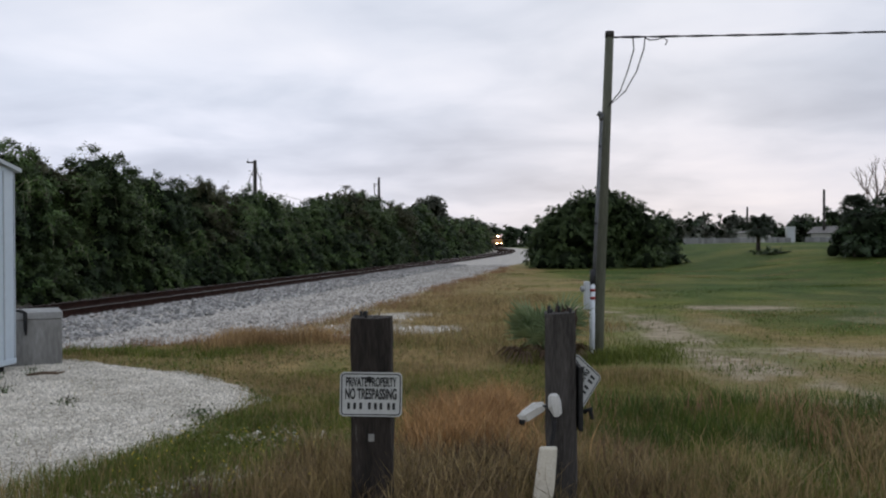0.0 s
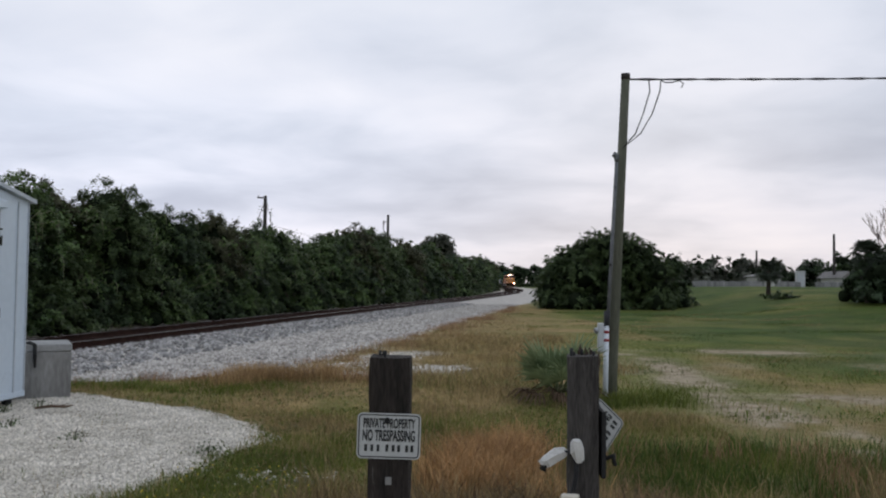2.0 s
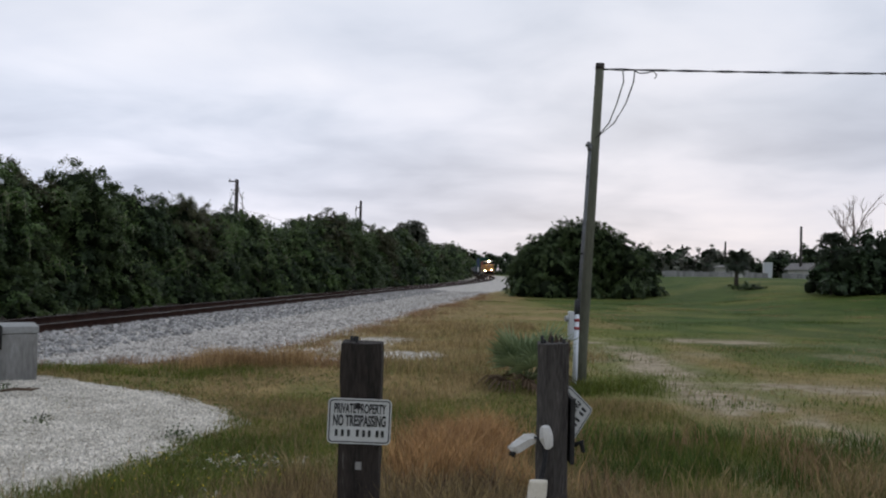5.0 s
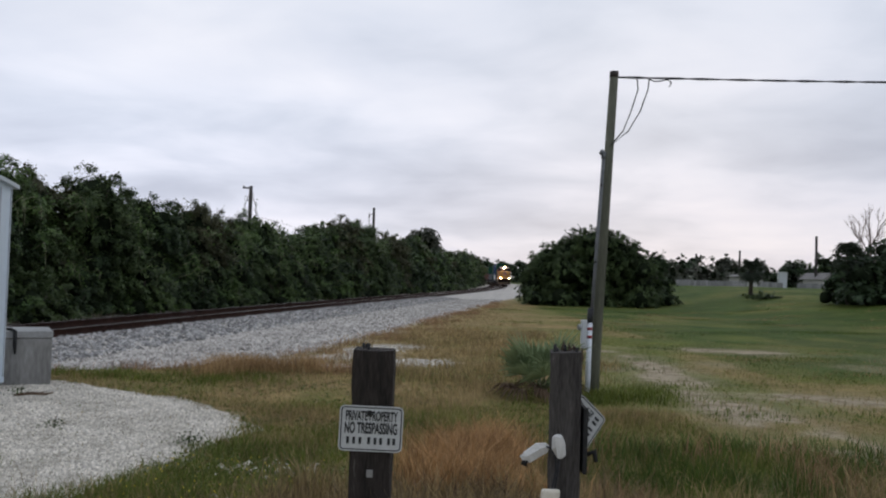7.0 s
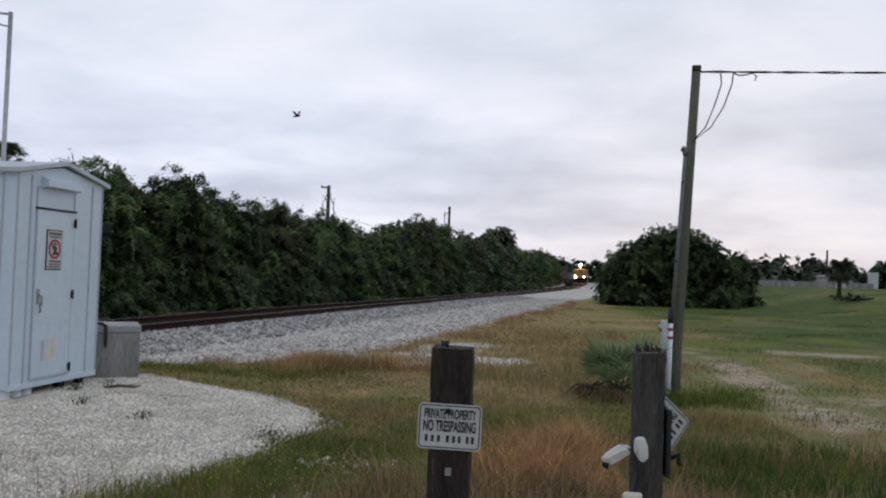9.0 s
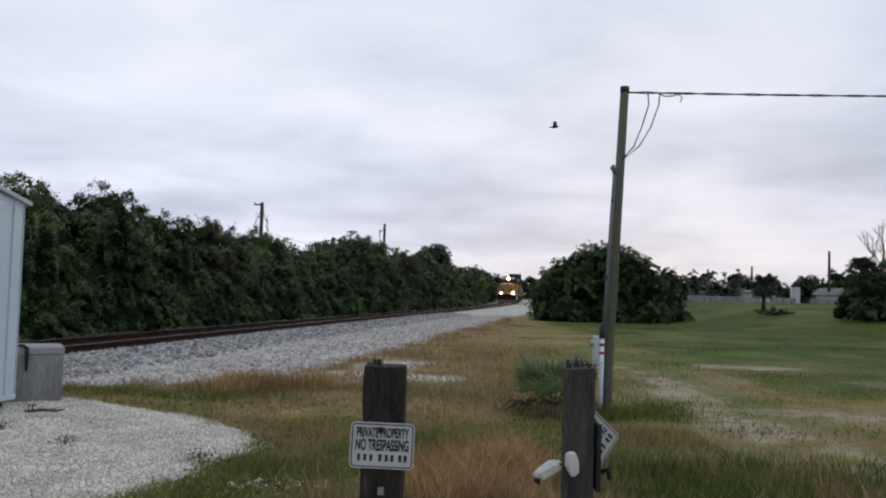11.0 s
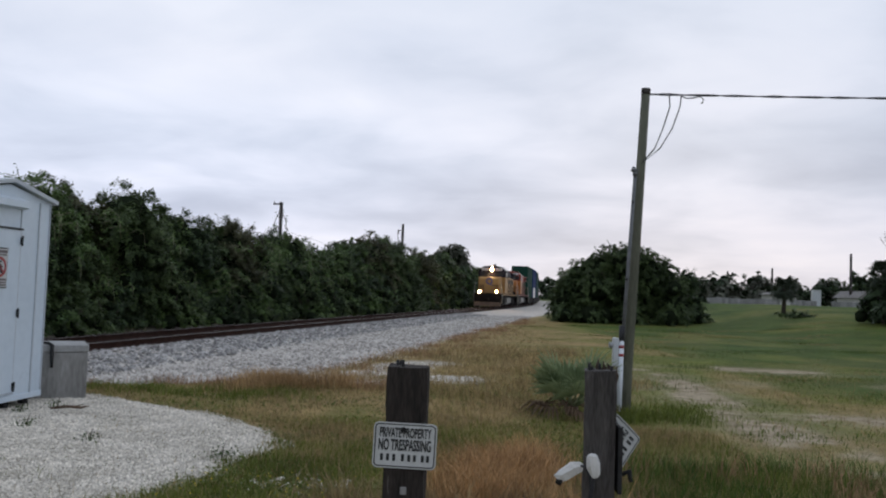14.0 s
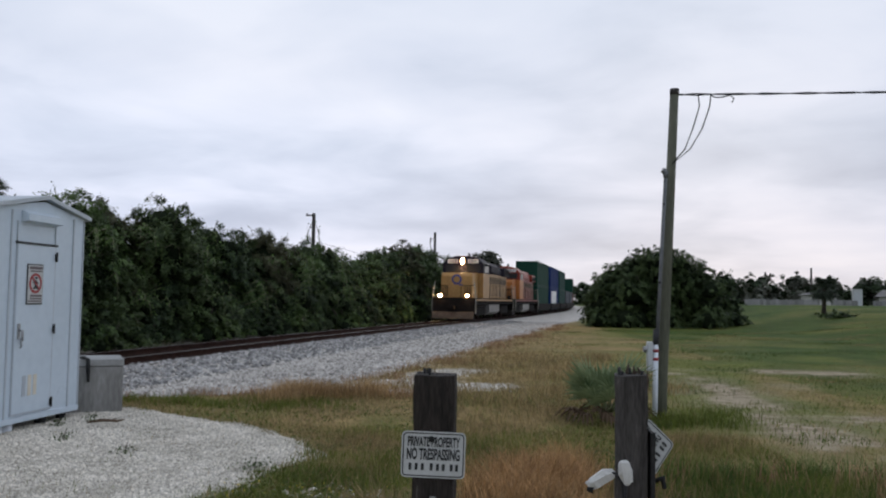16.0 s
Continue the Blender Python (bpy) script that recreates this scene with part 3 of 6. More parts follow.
def shrub(x, y, w, depth, h, rz, leaf, per_m2, mats, label, category, group, name="shrub", lobes_n=9, sprigs=0, clump=0.5, low=0.22, dome=0.5):
    ob = thing(name, x, y, float(ground_z(x, y)) - 0.02, rz, label, category, group)
    lobes = []
    for k in range(lobes_n):
        u = -1 + 2 * (k + 0.5) / lobes_n
        v = random.uniform(-0.8, 0.8)
        env = h * max(0.35, 1 - dome * min(1.0, u * u + 0.4 * v * v))
        r = min(h * random.uniform(0.15, 0.25), 1.5)
        zc = random.uniform(r * 0.7, max(env - r, r * 0.75)) if k % 2 else max(env - r, r * 0.7)
        lobes.append((u * (w / 2 - r * 0.6) + random.uniform(-0.2, 0.2), v * max(depth / 2 - r * 0.5, 0.1), zc, r))
    lobes.append((random.uniform(-0.12, 0.12) * w, 0, h * 0.8, h * 0.19))
    lobes.append((0, 0, h * 0.2, min(w * 0.45, h * 0.34)))
    for q in range(6):
        r = min(0.2 * h, 0.9)
        lobes.append(((-0.5 + (q % 3 + 0.5) / 3) * w * 0.95, (0.38 if q < 3 else -0.38) * depth, r * 0.6, r))
    lobes.append((random.uniform(-0.12, 0.12) * w, 0, h * 0.45, min(h * 0.36, w * 0.4)))
    trunk = tube([(0, 0, -0.1), (0.1, 0.05, h * 0.3), (-0.1, 0.1, h * 0.6)], [0.16, 0.11, 0.05], 7)
    for k in range(4):
        a = random.uniform(0, 6.28)
        tube([(0, 0, h * 0.15), (math.cos(a) * w * 0.15, math.sin(a) * depth * 0.2, h * 0.4), (math.cos(a) * w * 0.3, math.sin(a) * depth * 0.35, h * 0.62)], [0.07, 0.05, 0.02], 6, trunk)
    part("trunk", trunk, M_TRUNK, ob)
    # solid lumps fill the crown, coloured dark in place of its inner shade
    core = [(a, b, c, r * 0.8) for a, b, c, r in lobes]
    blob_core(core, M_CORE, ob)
    c, nn = crown_points(lobes, per_m2, clump, leaf)
    pick = RNG.random(len(c))
    split = 0.6 * hashnoise(c[:, 0] + x, c[:, 2] * 1.3 + y, 0.9, 21) + 0.5 * hashnoise(c[:, 0] + x + 0.7 * y, c[:, 2] + 0.3 * y, 2.6, 22)
    light = (split + 0.22 * pick) > 0.80
    leaf_mesh("crown", c[~light], nn[~light], leaf * (0.6 + 0.8 * RNG.random((~light).sum())), mats[0], ob)
    if light.any():
        leaf_mesh("young_leaves", c[light], nn[light], leaf * (0.6 + 0.8 * RNG.random(light.sum())), mats[1], ob)
    if sprigs:
        bm = bmesh.new()
        lc, ln = [], []
        for k in range(sprigs):
            a, b, cz, r = random.choice(lobes)
            d = Vector((random.gauss(0, 0.7), random.gauss(0, 0.5), random.uniform(0.5, 1.4))).normalized()
            p0 = Vector((a, b, cz)) + d * r * 0.85
            ln_ = random.uniform(0.35, 0.95) * min(1.0, h / 4)
            p1 = p0 + d * ln_ * 0.6
            p2 = p1 + Vector((d.x * 1.3, d.y, d.z * random.uniform(-0.3, 0.8))) * ln_ * 0.45
            tube([p0, p1, p2], [0.014, 0.009, 0.004], 4, bm)
            for q in range(11):
                f = q / 10
                pt = p0.lerp(p1, f * 2) if f < 0.5 else p1.lerp(p2, f * 2 - 1)
                lc.append(np.array(pt) + RNG.normal(size=3) * 0.06)
                ln.append(unit(RNG.normal(size=3) + np.array([0, 0, 0.6])))
        twigs = tagged(part("sprigs", bm, M_TRUNK, ob), kind="stuff")
        leaf_mesh("sprig_leaves", np.array(lc), np.array(ln), leaf * 0.85, mats[0], twigs)
    return ob


def hang_vines(x, y, h, step):
    """Pale vines drooping in arcs over the hedge's face."""
    g = thing("vine", x, y, float(ground_z(x, y)), 0, "pale dry vine drooping over the hedge", "vine", "vines on the hedge")
    for q in range(6):
        a, z0 = random.uniform(-0.6, 0.6) * step, random.uniform(0.25, 0.85) * h
        ln, out = random.uniform(0.5, 1.3), random.uniform(-0.5, 0.2)
        side = random.choice((-1, 1)) * random.uniform(0.2, 0.7)
        pts = [(out - 0.3, a, z0), (out + 0.05, a + side * ln * 0.4, z0 + 0.22 * ln), (out + 0.2, a + side * ln * 0.8, z0 + 0.05 * ln), (out + 0.25, a + side * ln, z0 - 0.55 * ln)]
        st = part("strand", tube(pts, [0.013, 0.012, 0.010, 0.006], 5), M_VINE, g)
        c = np.array([Vector(pts[k]).lerp(Vector(pts[k + 1]), f) for k in range(3) for f in np.linspace(0, 1, 6)]) + RNG.normal(size=(18, 3)) * 0.06
        leaf_mesh("strand_leaves", c, unit(RNG.normal(size=c.shape) + np.array([0, 0, 0.8])), 0.07, M_LEAFL, st)


HEDGE_Y = [10, 22, 26, 29, 32, 35, 37, 41, 43, 46, 50, 57, 62, 68, 74, 81, 92, 105, 118, 140, 175]
HEDGE_H = [3.0, 3.1, 4.7, 5.5, 5.3, 4.6, 4.65, 4.6, 5.1, 4.5, 4.65, 4.2, 5.1, 5.9, 6.0, 5.1, 6.1, 5.6, 5.1, 5.9, 6.5]


def hedge_row():
    """The overgrown bank behind the rails: a row of shrubs, each its own plant."""
    y, k = 12.0, 0
    while y < 180:
        near = y < 50
        step = 2.3 if y < 60 else (3.4 if y < 110 else 5.5)
        off = 6.4 + random.uniform(-0.5, 0.6)
        h = float(np.interp(y, HEDGE_Y, HEDGE_H)) * random.uniform(0.93, 1.06)
        leaf = 0.062 if near else (0.105 if y < 90 else 0.19)
        per = 560 if near else (200 if y < 90 else 65)
        turn = 90 - math.degrees(heading(y))
        shrub(float(track_x(y)) - off, y, step * 1.7, 2.8, h, turn, leaf, per, ((M_LEAF, M_LEAFD, M_LEAF, M_LEAFO, M_LEAF)[k % 5], M_LEAFL), "dense green overgrown shrub tangled with vines beside the track", "shrub", "hedge along the railway", lobes_n=9, sprigs=18 if y < 110 else 4, clump=0.6 if near else 0.8, dome=random.uniform(0.3, 0.65))
        if y < 75:
            hang_vines(float(track_x(y)) - off + 2.45, y, h, step)
        # lower growth in front
        if y < 130:
            shrub(float(track_x(y + 1)) - off + random.uniform(1.5, 2.3), y + random.uniform(0.6, 1.6), step * 1.5, 1.4, h * random.uniform(0.28, 0.62), turn, leaf * 0.9, per, (M_LEAFD if k % 3 else M_LEAF, M_LEAFL), "low dark green shrub at the foot of the hedge", "shrub", "undergrowth along the railway", lobes_n=6, sprigs=5, clump=0.4 if near else 0.6, dome=0.5)
        y += step
        k += 1


hedge_row()
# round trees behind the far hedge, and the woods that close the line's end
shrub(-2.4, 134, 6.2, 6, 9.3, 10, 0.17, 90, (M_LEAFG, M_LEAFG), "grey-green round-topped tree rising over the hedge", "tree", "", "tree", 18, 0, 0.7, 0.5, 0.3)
for tx, ty, th in ((-0.5, 168, 7.4), (3.0, 188, 7.2)):
    shrub(tx, ty, 8, 5, th, 20, 0.26, 40, (M_LEAF, M_LEAF), "dark green tree at the bend of the railway", "tree", "trees at the bend", "tree", 9, 4, 0.9)
for k in range(9):
    shrub(8 + k * 9 + random.uniform(-2, 2), 470 + random.uniform(-30, 40) - k * 12, 22, 10, 11 + random.uniform(-2, 2), 0, 0.7, 7, (M_LEAFD, M_LEAFD), "distant dark tree of the woods beyond the bend", "tree", "distant woods", "tree", 9, 0, 2.2)
# the big round bush beside the line and its smaller neighbour
shrub(10.65, 58.0, 8.3, 6.8, 5.4, 0, 0.075, 430, (M_LEAF, M_LEAF), "large round dark green bush standing in the grass", "bush", "", "bush", 26, 16, 0.42, 0.2, 0.45)
shrub(7.75, 58.0, 4.1, 4.8, 4.15, 0, 0.075, 430, (M_LEAF, M_LEAF), "dark green bush merging with the large round bush", "bush", "", "bush", 13, 8, 0.42, 0.2, 0.6)
shrub(15.05, 60.0, 2.5, 2.6, 3.75, 0, 0.075, 420, (M_LEAF, M_LEAFD), "small dark green bush beside the large round bush", "bush", "", "bush", 8, 3, 0.4, 0.25, 0.4)


# ---- equipment hut and its pad ----
def build_hut():
    # local x runs along the gable end towards the track side, y away to the back, z up; door in the y = 0 face
    W, L, Z0, Z1, RIDGE = 1.76, 2.6, -0.03, 2.43, 2.595
    hut = thing("equipment_hut", -5.66, 9.27, 0.25, 86, "pale blue-white metal railway equipment hut with a low gable roof", "hut")
    part("body", prism([(0, Z0), (W, Z0), (W, Z1), (W / 2, RIDGE - 0.03), (0, Z1)], 0, L, axis="y"), M_HUT, hut)
    # raised seam ribs and edge trims of the gable end and the near side
    for x in (0.012, 0.25, W - 0.26, W - 0.03):
        part("seam", box(x, x + 0.022, -0.012, 0.004, Z0 + 0.02, Z1 - 0.02, 0.003), M_HUTSEAM, hut)
    for k in range(6):
        part("seam", box(-0.012, 0.004, 0.4 * k + 0.15, 0.4 * k + 0.172, Z0 + 0.02, Z1 - 0.02, 0.003), M_HUTSEAM, hut)
    part("sill", box(0.0, W, -0.014, 0.02, Z0 - 0.02, Z0 + 0.05, 0.006), M_HUT, hut)
    for s in (0, 1):
        rp = [(-0.07, Z1 - 0.02), (W / 2, RIDGE), (W / 2, RIDGE + 0.045), (-0.07, Z1 + 0.03)]
        rp = [(W - a, b) for a, b in rp] if s else rp
        part("roof", prism(rp, -0.06, L + 0.08), M_ROOF, hut)
    door = part("door", box(0.38, 1.11, -0.02, 0.012, 0.06, 2.03, 0.004), M_HUT, hut)
    part("frame", box(0.35, 1.14, -0.034, 0.0, 2.03, 2.052), M_DARK, door)
    part("frame", box(0.363, 0.376, -0.016, 0.0, 0.06, 2.03), M_HUTSEAM, door)
    part("frame", box(1.114, 1.127, -0.016, 0.0, 0.06, 2.03), M_HUTSEAM, door)
    part("threshold", box(0.36, 1.13, -0.026, 0.0, 0.042, 0.06), M_HUTSEAM, door)
    for z in (1.90, 1.02, 0.13):
        hb = box(1.098, 1.13, -0.04, -0.018, z - 0.045, z + 0.045, 0.006)
        tube([(1.112, -0.042, z - 0.06), (1.112, -0.042, z + 0.06)], 0.011, 8, hb)
        part("hinge", hb, M_DARK, door)
    hd = tube([(0.44, -0.02, 1.02), (0.44, -0.07, 1.02), (0.44, -0.075, 0.90)], [0.022, 0.016, 0.014], 8)
    box(0.415, 0.465, -0.034, -0.018, 0.92, 1.10, 0.006, hd)
    tube([(0.44, -0.05, 0.93), (0.455, -0.06, 0.84), (0.44, -0.05, 0.82)], 0.011, 6, hd)
    part("handle", hd, M_STEEL, door)
    for k in range(3):
        part("vent_slot", box(0.55 + 0.105 * k, 0.615 + 0.105 * k, -0.026, -0.016, 0.25, 0.49, 0.003), (M_HUTSEAM, M_CREAM, M_CREAM)[k], door, "narrow vent slot")
    # canopy over the door, panel over it
    part("canopy", prism([(-0.10, 2.30), (-0.10, 2.38), (0.0, 2.42), (0.0, 2.28)], 0.44, 1.14, axis="x"), M_HUT, hut)
    for x in (0.363, 1.114):
        part("seam", box(x, x + 0.013, -0.012, 0.004, 2.055, 2.29, 0.002), M_HUTSEAM, hut)
    # white pipes and dark blocks under the floor
    for x, r, m in ((0.10, 0.085, M_PVC), (0.29, 0.085, M_PVC), (0.48, 0.085, M_PVC), (1.17, 0.07, M_DARK), (1.60, 0.06, M_DARK)):
        for y in (0.13, L - 0.25):
            part("stilt", tube([(x, y, -0.42), (x, y, 0.04)], r, 12), m, hut)
    # warning plate: white with a red ring, a barred figure and bars of small print
    plate = part("plate", box(0.55, 0.86, -0.030, -0.021, 1.32, 1.80, 0.004), M_DARK, door, "white warning plate with a red ring")
    part("face", box(0.564, 0.846, -0.034, -0.028, 1.334, 1.786), M_SIGN, plate)
    ring = bmesh.new()
    n = 28
    vs = []
    for k in range(n):
        a = 2 * math.pi * k / n
        vs.append([ring.verts.new((0.705 + r * math.cos(a), y, 1.57 + r * math.sin(a))) for r, y in ((0.12, -0.034), (0.12, -0.038), (0.09, -0.038), (0.09, -0.034))])
    for k in range(n):
        for q in range(3):
            ring.faces.new((vs[k][q], vs[(k + 1) % n][q], vs[(k + 1) % n][q + 1], vs[k][q + 1]))
    part("ring", ring, M_RED, plate)
    sl = bmesh.new()
    sl = prism([(-0.012, -0.105), (0.012, -0.105), (0.012, 0.105), (-0.012, 0.105)], -0.041, -0.036, sl)
    bmesh.ops.transform(sl, matrix=Matrix.Translation((0.705, 0, 1.57)) @ Matrix.Rotation(radians(-45), 4, "Y"), verts=sl.verts)
    part("slash", sl, M_RED, plate)
    fg = box(0.690, 0.722, -0.0385, -0.034, 1.535, 1.61, 0.0)
    tube([(0.708, -0.037, 1.625), (0.708, -0.037, 1.645)], 0.016, 8, fg)
    for x, z in ((0.675, 1.50), (0.742, 1.505)):
        tube([(0.706, -0.036, 1.545), (x, -0.036, z)], 0.011, 6, fg)
    tube([(0.66, -0.036, 1.575), (0.706, -0.036, 1.60), (0.75, -0.036, 1.57)], 0.009, 6, fg)
    part("figure", fg, M_BLACK, plate)
    for z0, z1, a, b in ((1.735, 1.77, 0.585, 0.83), (1.705, 1.722, 0.60, 0.82), (1.41, 1.435, 0.61, 0.83), (1.38, 1.397, 0.61, 0.83), (1.35, 1.367, 0.575, 0.83)):
        part("print_bar", box(a, b, -0.0375, -0.033, z0, z1), M_GREYINK, plate)
    return hut


def build_block():
    v = thing("concrete_vault", -5.91, 11.25, 0.16, 28, "grey cast concrete vault box with a strap over its lid", "concrete box")
    part("body", box(0, 0.80, 0, 0.85, -0.1, 0.56, 0.015), M_CONCD, v)
    part("lid", box(-0.006, 0.806, -0.006, 0.856, 0.565, 0.66, 0.012), M_CONC, v)
    st = tube([(0.05, 0.25, 0.68), (0.30, -0.01, 0.685), (0.345, -0.035, 0.66), (0.35, -0.035, 0.46), (0.355, -0.03, 0.36)], [0.02, 0.024, 0.026, 0.022, 0.014], 7)
    part("strap", st, M_DARK, v)


def build_mast():
    a = thing("antenna_mast", -7.88, 12.5, 0.0, 0, "thin grey steel antenna mast with a short arm", "antenna mast")
    part("pole", tube([(0, 0, -0.1), (0, 0, 5.45)], 0.035, 8), M_STEEL, a)
    part("arm", tube([(0.0, 0, 5.42), (-0.25, 0, 5.44), (-0.9, 0, 5.36)], 0.018, 6), M_STEEL, a)
    part("bracket", tube([(0.02, 0, 5.22), (-0.35, 0, 5.30)], 0.014, 6), M_STEEL, a)
    part("element", tube([(-0.3, 0, 5.1), (-0.3, 0, 6.0)], 0.012, 6), M_STEEL, a)


def build_pad():
    n = 150000
    x, y = -7.5 + 6.0 * RNG.random(n), 4.5 + 8.2 * RNG.random(n)
    keep = pad_inside(x, y) + 0.3 * (hashnoise(x, y, 0.4, 31) - 0.4) > -0.12
    x, y = x[keep], y[keep]
    stones("pad_gravel", x, y, ground_z(x, y) + 0.004, 0.008 + 0.014 * RNG.random(len(x)) ** 2, M_PADST, "white limestone gravel spread round the hut", "gravel")


def build_sand_stones():
    """Pale broken limestone scattered in the bare patches along the ballast's foot."""
    xs, ys = [], []
    for (x0, y0), (x1, y1) in SAND + CHALK:
        n = 700 if y0 > 10 else (90 if y0 > 7 else 220)
        f = RNG.random(n)
        xs.append(x0 + f * (x1 - x0) + RNG.normal(size=n) * (0.28 if y0 > 10 else 0.16))
        ys.append(y0 + f * (y1 - y0) + RNG.normal(size=n) * (0.28 if y0 > 10 else 0.16))
    x, y = np.concatenate(xs), np.concatenate(ys)
    keep = pad_inside(x, y) < 0
    x, y = x[keep], y[keep]
    stones("scattered_limestone", x, y, ground_z(x, y) + 0.006, 0.012 + 0.03 * RNG.random(len(x)) ** 2, M_PADST, "pale broken limestone scattered over bare ground", "gravel")


build_sand_stones()
build_hut()
build_block()
build_mast()
build_pad()


# ---- posts, signs and service pole ----
def tie_post(x, y, top, w, d, rz, lean, material, label):
    p = thing("tie_post", x, y, 0.0, rz, label, "post", "old tie posts")
    bm = bmesh.new()
    n = 14
    rings = []
    for k in range(n + 1):
        f = k / n
        z = -0.25 + f * (top + 0.25)
        ring = []
        for a, b in ((-1, -1), (-0.4, -1.03), (0.3, -1.0), (1, -1), (1.03, 0), (1, 1), (0, 1.02), (-1, 1), (-1.02, 0.1)):
            wob = 0.010 * noise.noise(Vector((a * 3 + x * 7, b * 3, z * 4)))
            grain = 0.006 * noise.noise(Vector((a * 9 + x, b * 9, z * 0.8)))
            ring.append(bm.verts.new((a * (w / 2 + wob + grain) + lean * z, b * (d / 2 + wob), z + (0.018 * noise.noise(Vector((a * 5, b * 5 + x, 1))) if k == n else 0))))
        rings.append(ring)
    for r0, r1 in zip(rings, rings[1:]):
        for k in range(9):
            bm.faces.new((r0[k], r0[(k + 1) % 9], r1[(k + 1) % 9], r1[k]))
    bm.faces.new(rings[-1])
    bm.faces.new(rings[0][::-1])
    bmesh.ops.recalc_face_normals(bm, faces=bm.faces)
    part("timber", bm, material, p)
    # stubs of spikes on the top
    for k in range(5):
        sx, sy = random.uniform(-0.4, 0.4) * w, random.uniform(-0.4, 0.4) * d
        part("spike", tube([(sx + lean * top, sy, top - 0.02), (sx + lean * top + random.uniform(-0.008, 0.008), sy, top + random.uniform(0.015, 0.04))], [0.007, 0.009], 6), M_DARK, p)
    return p


def letters(text, size, material, parent, x, z, y=-0.0065, width=None, tall=1.3):
    cu = bpy.data.curves.new("lettering", "FONT")
    cu.body, cu.size, cu.align_x, cu.align_y, cu.extrude, cu.offset = text, size, "CENTER", "CENTER", 0.0006, size * 0.032
    tmp = new("lettering", cu)
    bpy.context.view_layer.update()
    me = bpy.data.meshes.new_from_object(tmp.evaluated_get(bpy.context.evaluated_depsgraph_get()))
    bpy.data.objects.remove(tmp)
    xs = [v.co.x for v in me.vertices]
    k = width / (max(xs) - min(xs)) if width else 1.0
    for v in me.vertices:
        v.co = Vector((v.co.x * k + x, y - v.co.z, v.co.y * tall + z))
    me.materials.clear()
    me.materials.append(material)
    ob = new("lettering", me)
    ob.parent = parent
    return ob


def round_rect(w, h, r, n=5):
    pts = []
    for cx, cy, a0 in ((w / 2 - r, h / 2 - r, 0), (-w / 2 + r, h / 2 - r, 90), (-w / 2 + r, -h / 2 + r, 180), (w / 2 - r, -h / 2 + r, 270)):
        for k in range(n + 1):
            a = radians(a0 + 90 * k / n)
            pts.append((cx + r * math.cos(a), cy + r * math.sin(a)))
    return pts


def property_sign(m, label, faded=False):
    s = thing("property_sign", label=label, category="sign", group="property signs")
    s.matrix_basis = m
    part("plate", prism(round_rect(0.362, 0.258, 0.028), -0.004, 0.0), M_SIGN, s)
    rim = bmesh.new()
    a, b = round_rect(0.347, 0.243, 0.022), round_rect(0.334, 0.230, 0.017)
    va = [rim.verts.new((x, -0.0055, z)) for x, z in a]
    vb = [rim.verts.new((x, -0.0055, z)) for x, z in b]
    for k in range(len(a)):
        j = (k + 1) % len(a)
        rim.faces.new((va[k], va[j], vb[j], vb[k]))
    part("border", rim, M_BLACK, s)
    letters("PRIVATE PROPERTY", 0.058, M_BLACK, s, 0.0, 0.070, width=0.296)
    letters("NO TRESPASSING", 0.066, M_BLACK, s, 0.0, 0.0, width=0.30)
    for x in (-0.128, -0.093, -0.058, -0.008, 0.028, 0.060, 0.105, 0.135):
        part("print_bar", box(x - 0.009, x + 0.007, -0.0072, -0.004, -0.087, -0.049), M_BLACK, s)
    if not faded:
        part("bolt", tube([(-0.012, 0.0, 0.088), (-0.012, -0.012, 0.088)], [0.019, 0.017], 9), M_DARK, s)
        part("bolt", tube([(-0.008, 0.0, -0.055), (-0.008, -0.010, -0.055)], [0.010, 0.009], 8), M_DARK, s)
    return s


tie_post(-0.43, 5.16, 1.275, 0.235, 0.20, 0, 0.0, M_WOOD, "dark weathered timber tie set upright as a post")
property_sign(pose(-0.43, 5.048, 0.830, 0, 1.2, 1.0), "white private property sign nailed to the dark timber post")
tie_post(0.705, 5.2, 1.29, 0.175, 0.22, -8, -0.008, M_WOODG, "grey weathered timber tie set upright as a post")
property_sign(pose(0.795, 5.32, 0.81, 0, -50, 28), "white property sign hanging askew on the grey post's side", True)
_tag = thing("number_tag", -0.43, 5.052, 0.575, 0, "small scratched metal tag nailed to the dark post", "tag")
part("plate", box(-0.018, 0.018, -0.004, 0.006, -0.022, 0.022, 0.003), M_CONCD, _tag)


